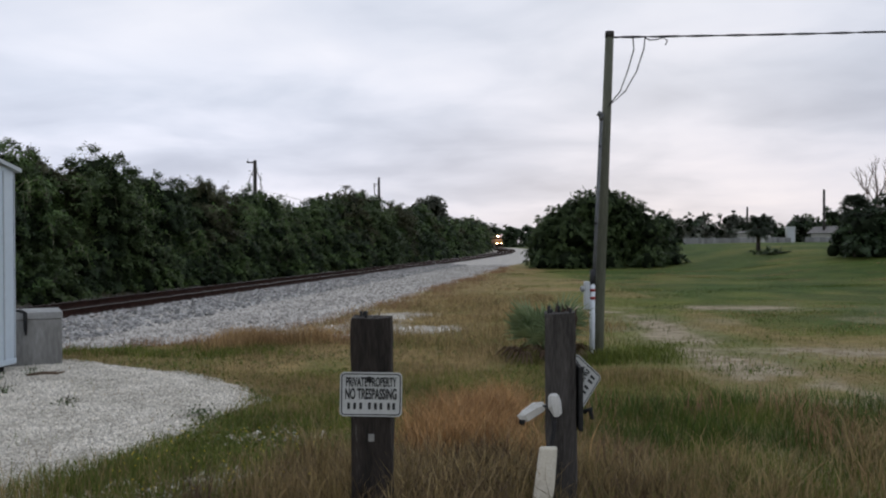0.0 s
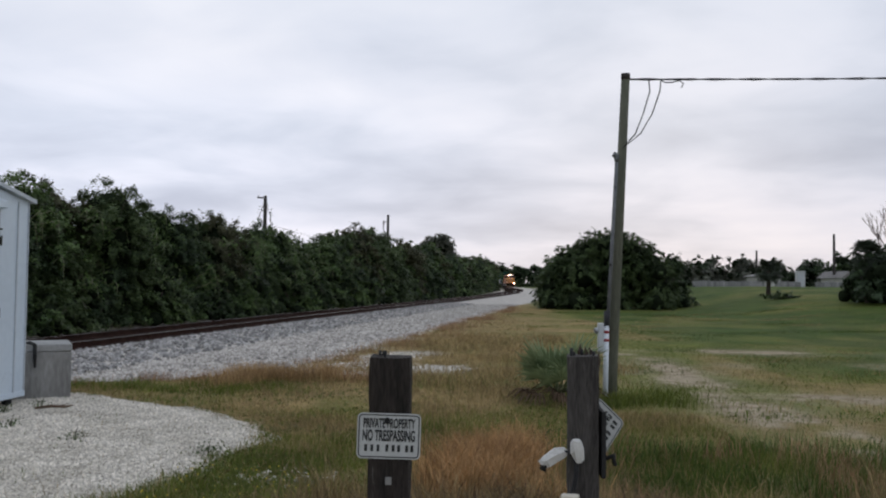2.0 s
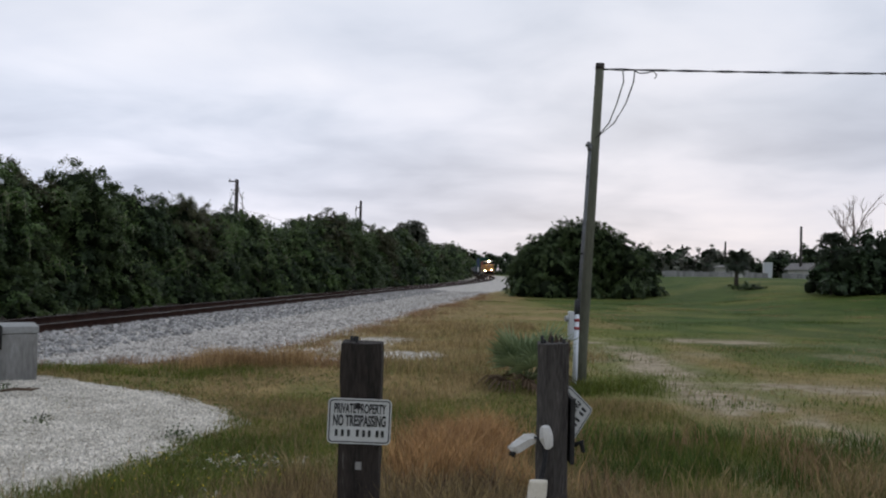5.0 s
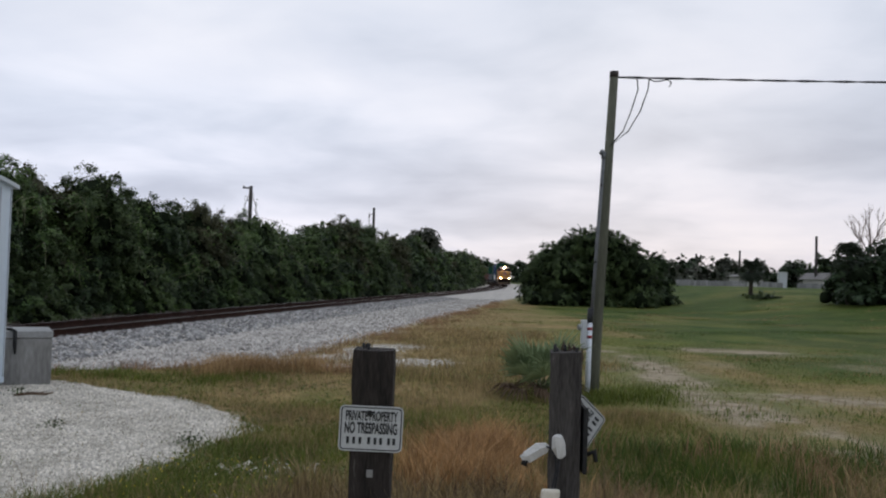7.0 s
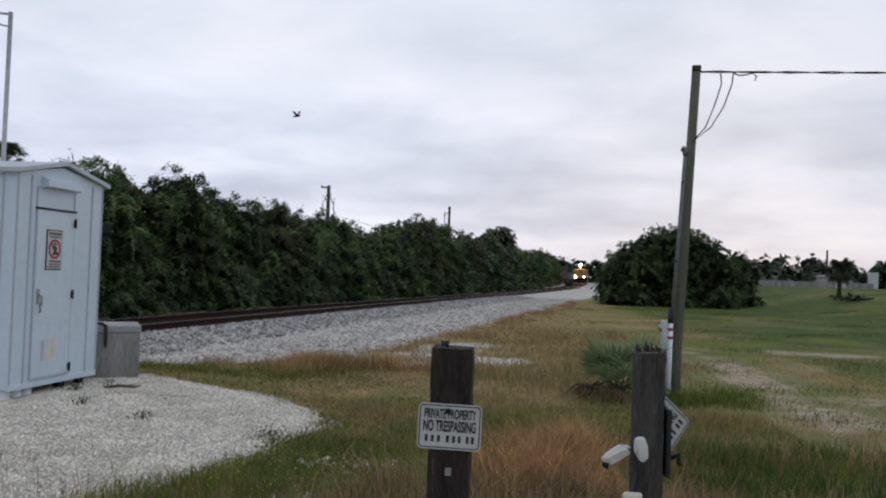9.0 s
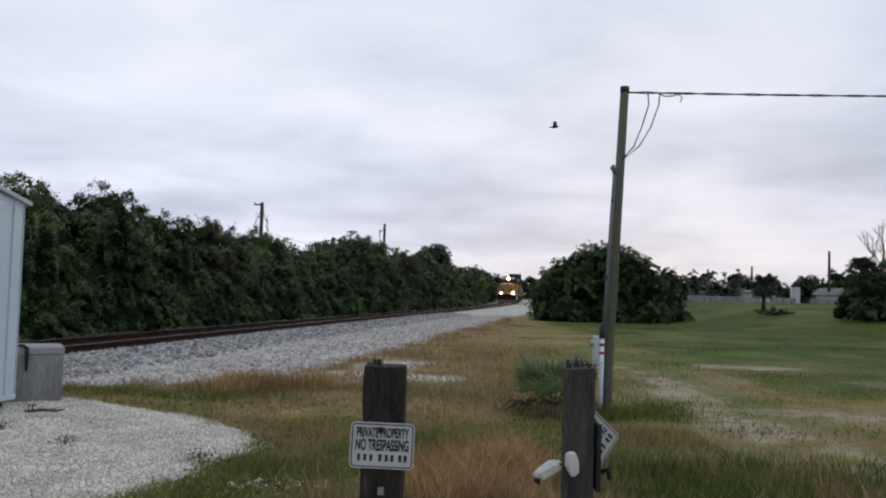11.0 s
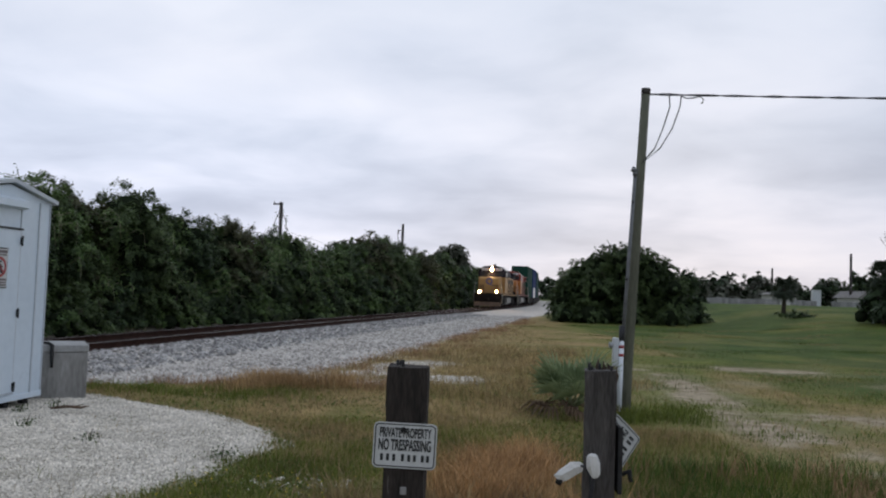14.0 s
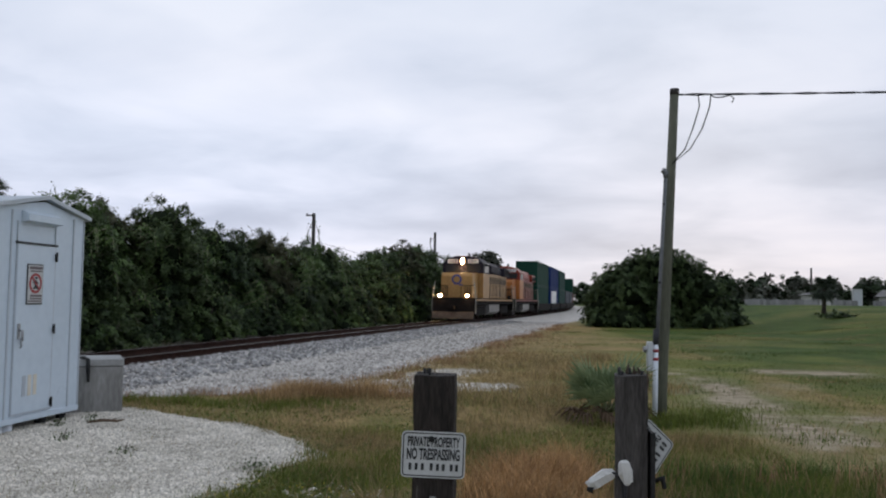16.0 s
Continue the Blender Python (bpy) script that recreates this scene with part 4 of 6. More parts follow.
# ---- litter and weeds on the pad ----
def build_litter():
    st = thing("stick", -4.7, 10.1, 0.19, 12, "dry broken stick lying on the white gravel", "stick")
    bm = tube([(-0.22, 0, 0.0), (-0.05, 0.02, 0.02), (0.12, -0.02, 0.015), (0.2, 0.01, 0.03)], [0.012, 0.02, 0.016, 0.006], 6)
    tube([(0.03, 0.0, 0.02), (0.12, 0.08, 0.04)], [0.01, 0.004], 5, bm)
    part("wood", bm, M_THATCH, st)
    for x, y, r, n in ((-4.75, 9.2, 0.10, 90), (-3.8, 8.6, 0.09, 80), (-2.36, 8.2, 0.10, 110), (-5.1, 10.6, 0.09, 90), (-5.35, 10.2, 0.08, 80)):
        w = thing("weed", x, y, float(ground_z(x, y)), 0, "small dark weed sprouting through the white gravel", "weed", "weeds on the gravel")
        part("stem", tube([(0, 0, -0.02), (0.01, 0, r * 0.8), (0.03, 0.01, r * 1.5)], [0.006, 0.005, 0.002], 5), M_TRUNK, w)
        c = RNG.normal(size=(n, 3)) * np.array([r * 0.7, r * 0.7, r * 0.3]) + np.array([0, 0, r * 0.5])
        c[:, 2] = np.maximum(c[:, 2], 0.01)
        tagged(leaf_mesh("foliage", c, unit(RNG.normal(size=(n, 3)) + np.array([0, 0, 1.0])), 0.016, M_LEAF, w), kind="stuff")


build_litter()


def build_service_pole():
    p = thing("service_pole", 2.3, 12.9, 0.0, 0, "leaning greenish treated wooden service pole with conduit and meter", "utility pole")
    part("pole", tube([(0, 0, -0.3), (0.02, 0, 0.6), (0.1, 0, 2.5), (0.2, 0, 4.88)], [0.083, 0.08, 0.074, 0.064], 14), M_POLE, p)
    part("cap", tube([(0.198, 0, 4.80), (0.2, 0, 4.89)], [0.070, 0.068], 12), M_POLED, p)
    part("bolt", tube([(0.21, -0.02, 4.80), (0.33, -0.02, 4.80)], 0.014, 6), M_DARK, p)
    cond = part("conduit", tube([(-0.09, -0.14, 0.9), (-0.025, -0.14, 2.2), (0.045, -0.13, 3.56)], 0.027, 9), M_COND, p, "grey metal conduit with a weatherhead")
    part("weatherhead", tube([(0.044, -0.13, 3.54), (0.042, -0.14, 3.62), (0.015, -0.16, 3.64), (-0.012, -0.18, 3.61)], [0.034, 0.042, 0.04, 0.026], 9), M_COND, cond)
    for z in (3.15, 2.0):
        part("strap", tube([(-0.04 + (z - 2.2) * 0.052, -0.175, z), (0.0 + (z - 2.2) * 0.052, 0.0, z)], 0.02, 6), M_DARK, cond)
    part("sleeve", tube([(-0.10, -0.15, 1.08), (-0.093, -0.15, 1.32)], 0.044, 9), M_CABLE, p, "black rubber sleeve")
    pvc = part("pvc_conduit", tube([(-0.115, -0.155, -0.2), (-0.10, -0.155, 1.1)], 0.040, 10), M_PVC, p, "white plastic conduit with red warning bands")
    for z in (1.02, 0.90):
        part("band", tube([(-0.101, -0.155, z - 0.03), (-0.101, -0.155, z + 0.012)], 0.0425, 10), M_RED, pvc)
    mb = part("meter_box", box(-0.225, -0.145, -0.21, -0.09, 0.72, 1.14, 0.012), M_BOX, p)
    part("meter", tube([(-0.222, -0.15, 1.03), (-0.275, -0.16, 1.03)], [0.05, 0.04], 12), M_STEEL, mb)
    # drop cables from the span down to the pole
    for k, (dx, dz) in enumerate(((0.34, 0.0), (0.52, -0.02))):
        pts = [(0.2 + dx, -0.03, 4.80 + dz), (0.2 + dx + 0.015 - 0.03 * k, -0.04, 4.62), (0.2 + dx * 0.75, -0.05, 4.28), (0.2 + dx * 0.42, -0.05, 3.98), (0.14, -0.06, 3.74)]
        part("drop_cable", tube(pts, 0.010, 5), M_CABLE, p)
    loop = [(0.72, -0.03, 4.79), (0.80, -0.04, 4.75), (0.90, -0.04, 4.76), (1.0, -0.03, 4.79), (1.06, -0.03, 4.74), (1.03, -0.03, 4.68)]
    part("cable_loop", tube(loop, 0.010, 5), M_CABLE, p)
    w = thing("overhead_wire", 2.5, 12.88, 4.80, 0, "twisted black overhead service wire running from the pole", "wire")
    n = 60
    for ph in (0.0, math.pi):
        pts = []
        for k in range(n + 1):
            f = k / n
            x = 20 * f
            pts.append((x, 0.1 * x + 0.012 * math.cos(k * 1.9 + ph), 0.094 * x - 0.24 * math.sin(math.pi * f) * 1.6 + 0.012 * math.sin(k * 1.9 + ph)))
        part("strand", tube(pts, 0.010, 5), M_CABLE, w)


def lumpy(points, radii, amp, sides=10, seed=0):
    bm = tube(points, radii, sides)
    for v in bm.verts:
        v.co += Vector([amp * noise.noise(v.co * 28 + Vector((seed, k * 3, 0))) for k in range(3)])
    for f in bm.faces:
        f.smooth = False
    return bm


def build_lamps():
    l = thing("twin_lamp_head", 0.592, 5.06, -0.03, 0, "pair of weathered white plastic lamp heads on a cable", "lamp")
    part("head", lumpy([(-0.155, -0.03, 0.715), (-0.13, -0.03, 0.735), (-0.06, -0.02, 0.775), (-0.02, -0.015, 0.785), (-0.005, -0.015, 0.785)], [0.024, 0.037, 0.040, 0.030, 0.012], 0.014, 6, 1), M_PLASTIC, l)
    part("head", lumpy([(0.03, -0.05, 0.865), (0.035, -0.05, 0.85), (0.045, -0.055, 0.80), (0.055, -0.06, 0.745), (0.056, -0.06, 0.735)], [0.016, 0.036, 0.038, 0.028, 0.014], 0.014, 6, 2), M_PLASTIC, l)
    part("socket", tube([(-0.16, -0.03, 0.708), (-0.125, -0.035, 0.70)], [0.02, 0.026], 8), M_DARK, l)
    part("cable", tube([(-0.04, -0.02, 0.795), (0.0, -0.05, 0.79), (0.03, -0.05, 0.74), (0.035, -0.05, 0.66), (0.02, -0.045, 0.58), (-0.005, -0.04, 0.50)], 0.008, 6), M_CABLE, l)
    part("cable", tube([(0.05, -0.05, 0.74), (0.045, -0.05, 0.65), (0.03, -0.045, 0.55), (0.02, -0.04, 0.48)], 0.006, 6), M_CABLE, l)
    c = thing("marker_stake", 0.592, 5.0, 0.03, 0, "yellowed white plastic marker stake leaning by the post", "marker")
    bm = box(-0.052, 0.052, -0.022, 0.022, -0.2, 0.50, 0.012)
    bmesh.ops.subdivide_edges(bm, edges=bm.edges[:], cuts=2, use_grid_fill=True)
    for v in bm.verts:
        v.co.x += 0.13 * (v.co.z - 0.45) + (0.012 if 0.25 < v.co.z < 0.36 and v.co.x > 0 else 0) + 0.004 * noise.noise(v.co * 20)
    part("stake", bm, M_CREAM, c)
    # splintered bark and straps on the grey post's side
    k = thing("rusty_bracket", 0.695, 5.2, 0.0, 0, "rusty dark steel bracket fixed to the grey post's side", "bracket")
    part("plate", box(0.092, 0.118, -0.13, 0.06, 0.60, 0.98, 0.008), M_DARK, k)
    part("rod", tube([(0.13, -0.05, 0.70), (0.17, -0.06, 0.72), (0.18, -0.06, 0.66)], [0.016, 0.02, 0.012], 7), M_DARK, k)
    for q in range(22):
        x, z = random.uniform(-0.05, 0.10), random.uniform(1.22, 1.29)
        part("splinter", tube([(x, 0.05, z - 0.06), (x + random.uniform(-0.02, 0.03), 0.04, z + 0.02), (x + random.uniform(-0.03, 0.05), 0.03, z + random.uniform(0.03, 0.07))], [0.012, 0.009, 0.003], 5), M_THATCHD, k)


def fan_leaf(parent, base, direction, reach, spread, material, nseg=15, seg=0.45, name="frond", droop=0.12, wide=0.045):
    """A palmetto fan: a stalk and narrow blades spread from its tip, in one mesh."""
    d = Vector(direction).normalized()
    side = d.cross(Vector((0, 0, 1)))
    side = side.normalized() if side.length > 0.05 else Vector((1, 0, 0))
    nrm = side.cross(d).normalized()
    side = (side * math.cos(0.5) + nrm * math.sin(random.uniform(-0.6, 0.6))).normalized()
    b = Vector(base)
    tip = b + d * reach
    bm = tube([b, tip], [0.012, 0.007], 5)
    bm.verts.ensure_lookup_table()
    hub = bm.verts[-1]
    for k in range(nseg):
        a = radians(-spread + 2 * spread * k / (nseg - 1))
        w = (d * math.cos(a) + side * math.sin(a)).normalized()
        ln = seg * (0.75 + 0.25 * math.cos(a)) * random.uniform(0.85, 1.1)
        across = nrm.cross(w).normalized() * seg * wide
        m = tip + w * ln * 0.55 + nrm * 0.03
        e = tip + w * ln - Vector((0, 0, droop * ln))
        v = [hub] + [bm.verts.new(q) for q in (m + across, e, m - across, m - nrm * 0.015)]
        bm.faces.new((v[0], v[1], v[4]))
        bm.faces.new((v[1], v[2], v[4]))
        bm.faces.new((v[0], v[4], v[3]))
        bm.faces.new((v[4], v[2], v[3]))
    return part(name, bm, material, parent)


def build_palmetto(x, y, size, n, label):
    p = thing("palmetto", x, y, float(ground_z(x, y)), 0, label, "palmetto")
    part("stem", tube([(0, 0, -0.1), (0.02, 0, 0.16 * size)], [0.09 * size, 0.07 * size], 8), M_THATCH, p)
    for k in range(n):
        a = k * 2.4 + random.uniform(-0.3, 0.3)
        up = random.uniform(0.35, 2.4)
        fan_leaf(p, (0.1 * math.cos(a), 0.1 * math.sin(a), 0.12 * size), (math.cos(a), math.sin(a), up), random.uniform(0.16, 0.40) * size, 80, M_PALM, 13, random.uniform(0.34, 0.46) * size, "frond", 0.03, 0.058)
    for k in range(7):
        a = k * 0.9 + 0.2
        fan_leaf(p, (0, 0, 0.14 * size), (math.cos(a), math.sin(a), -0.05), 0.3 * size, 60, M_THATCH, 11, 0.36 * size, "dead_frond", 0.35)


def palm_tree(x, y, trunk_h, crown, label, n=26, z=None):
    z = float(ground_z(x, y)) if z is None else z
    p = thing("palm_tree", x, y, z, 0, label, "palm tree", "cabbage palms")
    part("trunk", tube([(0, 0, -0.2), (0.03, 0, trunk_h * 0.5), (0, 0, trunk_h)], [0.17, 0.14, 0.15], 9), M_TRUNK, p)
    for k in range(n):
        a, up = k * 2.399, 2.4 - 3.6 * (k + 0.5) / n
        fan_leaf(p, (0, 0, trunk_h), (math.cos(a), math.sin(a), up), crown * random.uniform(0.35, 0.7), 75, M_PALMD, 17, crown * 0.62, "frond", 0.35)
    return p


def bare_tree(x, y, h, label):
    z = float(ground_z(x, y))
    t = thing("bare_tree", x, y, z, 0, label, "tree")
    bm = tube([(0, 0, -0.2), (0.1, 0, h * 0.3), (0.0, 0.1, h * 0.55)], [0.16, 0.12, 0.07], 7)

    def grow(p, d, ln, r, depth):
        e = p + d * ln
        tube([p, p + d * ln * 0.5 + Vector((random.gauss(0, 0.04), random.gauss(0, 0.04), 0)) * ln, e], [r, r * 0.75, r * 0.55], 4, bm)
        if depth:
            for _ in range(3):
                nd = (d + Vector((random.gauss(0, 0.38), random.gauss(0, 0.38), random.uniform(0, 0.3)))).normalized()
                grow(p + d * ln * random.uniform(0.5, 1.0), nd, ln * random.uniform(0.5, 0.75), r * 0.55, depth - 1)

    for k in range(6):
        a = k * 1.05
        grow(Vector((0.0, 0.05, h * (0.25 + 0.05 * k))), Vector((math.cos(a) * 0.5, math.sin(a) * 0.5, 1)).normalized(), h * 0.26, 0.05, 3)
    part("limbs", bm, mat("pale_dry_twigs", (0.16, 0.12, 0.11), (0.28, 0.22, 0.20), 3, 0.95), t)


def utility_pole(x, y, top, r, arms=True, vine=False, z=None, frayed=False):
    z = float(ground_z(x, y)) if z is None else z
    p = thing("utility_pole", x, y, z, 0, "dark old wooden utility pole" + (" wrapped in climbing vines" if vine else ""), "utility pole", "old line poles")
    part("pole", tube([(0, 0, -0.3), (0, 0, top - z)], [r * 1.3, r], 9), M_POLED, p)
    if arms:
        part("bracket", box(-0.75, 0.1, -0.06, 0.06, top - z - 0.25, top - z - 0.12), M_POLED, p)
        part("insulator", tube([(-0.65, 0, top - z - 0.12), (-0.65, 0, top - z + 0.08)], [0.05, 0.03], 6), M_DARK, p)
    if frayed:
        part("loose_wire", tube([(-0.15, 0, top - z - 0.7), (-0.55, 0, top - z - 0.9), (-0.5, 0, top - z - 1.7), (-0.15, 0, top - z - 2.3)], 0.045, 5), M_POLED, p)
        part("insulator", tube([(-0.5, 0, top - z - 1.1), (-0.5, 0, top - z - 0.6)], [0.08, 0.05], 6), M_POLED, p)
    if vine:
        for s in (-1, 1):
            pts = [(s * 0.15, -0.1, top - z - 0.9), (s * 0.55, -0.1, top - z - 1.9), (s * 0.6, -0.1, top - z - 3.0), (s * 0.9, -0.1, top - z - 4.2)]
            st = part("vine", tube(pts, 0.035, 5), M_TRUNK, p)
            c = np.array([Vector(pts[k]).lerp(Vector(pts[k + 1]), f) for k in range(3) for f in np.linspace(0, 1, 9)]) + RNG.normal(size=(27, 3)) * 0.14
            leaf_mesh("vine_leaves", c, unit(RNG.normal(size=c.shape)), 0.13, M_LEAFD, st)
    return p


def build_far_side():
    # the field's far edge: fence, white cabin, houses, palms and trees
    wood = mat("grey_fence_wood", (0.19, 0.19, 0.185), (0.28, 0.275, 0.27), 2, 0.9, bump=0.3, rnd=0.25)
    wallw = mat("pale_house_wall", (0.42, 0.41, 0.38), (0.52, 0.51, 0.47), 1.2, 0.85, bump=0.1)
    roofg = mat("grey_shingle_roof", (0.15, 0.14, 0.135), (0.23, 0.215, 0.2), 2, 0.9, bump=0.4)
    for x0, x1, y, n in ((25.2, 32.8, 90.0, 24), (34.6, 37.4, 92.0, 9), (39.8, 45.0, 94.0, 16)):
        f = thing("board_fence", x0, y, float(ground_z((x0 + x1) / 2, y)) - 0.05, 0, "weathered grey board fence at the field's far edge", "fence", "field fences")
        me = None
        w = (x1 - x0) / n
        for k in range(n):
            if me is None:
                b = part("board", box(0.01, w - 0.01, -0.015, 0.015, 0, 0.62), wood, f)
                me = b.data
            else:
                b = new("board", me)
                b.parent = f
            b.location = (k * w, 0, random.uniform(-0.04, 0.04))
        part("rail", box(0, x1 - x0, 0.02, 0.06, 0.42, 0.5), wood, f)
    c = thing("white_cabin", 38.55, 95.0, float(ground_z(38.5, 95)) - 0.02, -12, "small white upright plastic cabin in the yard", "cabin")
    part("body", box(-0.45, 0.45, -0.45, 0.45, 0, 1.65, 0.03), M_SIGN, c)
    part("door", box(-0.36, 0.36, -0.47, -0.445, 0.08, 1.52, 0.01), M_BOX, c)
    part("roof", prism([(-0.5, 1.65), (0.5, 1.65), (0.4, 1.78), (-0.4, 1.78)], -0.5, 0.5), M_SIGN, c)
    for hx, hy, w, d, wh, rh, rz in ((39.2, 108, 2.8, 4, 1.2, 0.35, 0), (47.4, 105, 2.2, 4, 1.15, 0.85, 12)):
        h = thing("house", hx, hy, float(ground_z(hx, hy)), rz, "low pale house with a grey shingle roof beyond the field", "house", "far houses")
        wall = part("wall", box(-w / 2, w / 2, -d / 2, d / 2, -0.2, wh), wallw, h)
        part("roof", prism([(-w / 2 - 0.35, wh), (w / 2 + 0.35, wh), (0.4, wh + rh), (-0.4, wh + rh)], -d / 2 - 0.4, d / 2 + 0.4), roofg, h)
        for q in (-0.28, 0.22):
            win = part("window", box(q * w - 0.05, q * w + 0.75, -d / 2 - 0.04, -d / 2 + 0.02, 0.9, 1.9), M_DARK, wall)
            part("frame", box(q * w - 0.1, q * w + 0.8, -d / 2 - 0.06, -d / 2 - 0.03, 1.9, 1.98), M_SIGN, win)
    palm_tree(22.8, 62.0, 1.75, 1.0, "small dark cabbage palm standing in the grass", 64)
    palm_tree(22.0, 45.6, 2.5, 0.95, "dark cabbage palm standing among bushes", 60)
    palm_tree(30.5, 118, 2.6, 1.6, "slender distant palm over the far trees", 18)
    palm_tree(-23.9, 38.0, 6.1, 1.0, "dark cabbage palm rising behind the hut", 40)
    # bushes on the rise
    for x, y, w, h in ((24.6, 46, 5.0, 3.5), (28.2, 47, 6.0, 4.8), (22.3, 45.3, 3.0, 2.6), (34, 49, 7, 5.2), (26.2, 45.2, 4.5, 2.4)):
        shrub(x, y, w, 4, h, 0, 0.16, 80, (M_LEAFD, M_LEAFD), "dense dark bush on the grassy rise", "bush", "bushes on the rise", "bush", 8, 5, 0.6, 0.25)
    bare_tree(30.0, 51.0, 7.2, "bare leafless tree behind the bushes on the rise")
    bare_tree(26.4, 52.0, 6.2, "thin leafless tree behind the bushes on the rise")
    pn = thing("grey_panel", 24.95, 41.0, float(ground_z(25, 41)) - 0.02, 0, "grey metal enclosure standing on the grassy rise", "enclosure")
    part("body", box(-0.4, 1.6, -0.3, 0.3, 0, 0.62, 0.02), M_BOX, pn)
    for k in range(6):
        part("slat", box(-0.35 + 0.3 * k, -0.12 + 0.3 * k, -0.32, -0.295, 0.06, 0.56), M_STEEL, pn)
    # trees behind the houses; the grey leaf colour stands in for distance haze
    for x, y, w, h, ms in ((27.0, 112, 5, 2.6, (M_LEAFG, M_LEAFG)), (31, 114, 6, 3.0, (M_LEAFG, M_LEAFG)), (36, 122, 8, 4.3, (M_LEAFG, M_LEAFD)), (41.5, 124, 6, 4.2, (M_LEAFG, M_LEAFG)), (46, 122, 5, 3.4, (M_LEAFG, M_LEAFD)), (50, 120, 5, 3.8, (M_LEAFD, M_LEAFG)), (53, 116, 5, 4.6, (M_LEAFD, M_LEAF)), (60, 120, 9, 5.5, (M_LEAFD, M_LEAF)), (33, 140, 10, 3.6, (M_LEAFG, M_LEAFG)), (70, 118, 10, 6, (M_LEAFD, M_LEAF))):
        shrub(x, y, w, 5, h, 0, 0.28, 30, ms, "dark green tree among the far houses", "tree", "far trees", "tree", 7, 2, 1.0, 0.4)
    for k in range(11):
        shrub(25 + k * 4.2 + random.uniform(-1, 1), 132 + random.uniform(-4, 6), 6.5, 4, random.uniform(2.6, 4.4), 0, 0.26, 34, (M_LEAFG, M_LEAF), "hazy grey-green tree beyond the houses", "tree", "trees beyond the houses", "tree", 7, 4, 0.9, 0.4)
    for k in range(16):
        shrub(58 + k * 15 + random.uniform(-4, 4), 260 + random.uniform(-20, 30) - k * 5, 20, 10, random.uniform(4.5, 7.0), 0, 0.8, 6, (M_LEAFD, M_LEAFG), "distant dark tree on the skyline", "tree", "skyline trees", "tree", 8, 0, 2.2)
    for x, y, w, h in ((21.5, 56, 2.0, 0.35), (23.5, 50, 1.6, 0.32)):
        shrub(x, y, w, 1.0, h, 0, 0.12, 90, (M_LEAFD, M_LEAF), "low dark weedy bush in the field", "bush", "weeds in the field", "weed_bush", 5, 0, 0.35, 0.3)
    for x, y, top, r in ((46.6, 104.6, 8.2, 0.14), (43.0, 121.0, 6.8, 0.13), (38.6, 127.0, 6.4, 0.12), (33.5, 60, 7.2, 0.1)):
        utility_pole(x, y, top, r, arms=False)
    utility_pole(-17.4, 78.0, 9.5, 0.16, True, True)
    utility_pole(-7.36, 95.0, 9.2, 0.14, False, False, frayed=True)
    ln = thing("line_wire", -17.3, 78.0, 8.9, 0, "slack old wire between the line poles", "wire")
    part("strand", tube([(0, 0, -2.0), (2.5, 4.3, -2.6), (5.0, 8.5, -3.3), (7.5, 12.8, -3.4), (9.94, 17.0, -3.0)], 0.015, 5), M_CABLE, ln)


build_service_pole()
build_lamps()
build_palmetto(1.42, 12.2, 1.18, 26, "grey-green palmetto with fan leaves growing in dry grass")
build_far_side()


# ---- the train ----
M_YELLOW = mat("worn_yellow_paint", (0.29, 0.155, 0.05), (0.42, 0.235, 0.075), 0.9, 0.5, bump=0.05, c3=(0.20, 0.12, 0.055), rnd=0.05)
M_GRIME = mat("sooty_brown_paint", (0.055, 0.035, 0.022), (0.11, 0.072, 0.042), 1.2, 0.7, bump=0.05)
M_GREYL = mat("dulled_pale_paint", (0.30, 0.28, 0.23), (0.42, 0.40, 0.34), 2.0, 0.6, bump=0.03)
M_GREYP = mat("dark_grey_paint", (0.012, 0.010, 0.015), (0.026, 0.021, 0.030), 0.8, 0.7, bump=0.05, spec=0.15)
M_ORANGE = mat("orange_red_paint", (0.17, 0.022, 0.014), (0.25, 0.036, 0.020), 0.9, 0.5, bump=0.05)
M_AMBER = mat("amber_paint", (0.33, 0.12, 0.03), (0.43, 0.165, 0.045), 0.9, 0.5, bump=0.05)
M_UNDER = mat("grimy_underframe", (0.006, 0.0055, 0.005), (0.018, 0.015, 0.014), 2, 0.9, bump=0.2, spec=0.08)
M_TANK = mat("silver_fuel_tank", (0.17, 0.16, 0.15), (0.28, 0.27, 0.255), 1.5, 0.5, 0.4, bump=0.1, c3=(0.2, 0.18, 0.16))
M_PLOW = mat("dusty_pilot_steel", (0.030, 0.027, 0.025), (0.062, 0.054, 0.05), 2, 0.9, bump=0.2, spec=0.1)
M_GLASS = mat("dark_cab_glass", (0.012, 0.014, 0.016), (0.02, 0.022, 0.025), 2, 0.35, bump=0.0, spec=0.3)
M_WHITE = mat("white_train_paint", (0.62, 0.62, 0.60), (0.72, 0.72, 0.70), 2, 0.5, bump=0.02)
M_BLUEB = mat("badge_blue", (0.05, 0.05, 0.16), (0.08, 0.08, 0.22), 3, 0.5, bump=0.0)
M_HEAD = glow("headlight_glow", (1.0, 0.62, 0.28), 900.0)
M_DITCH = glow("ditch_light_glow", (1.0, 0.60, 0.26), 700.0)


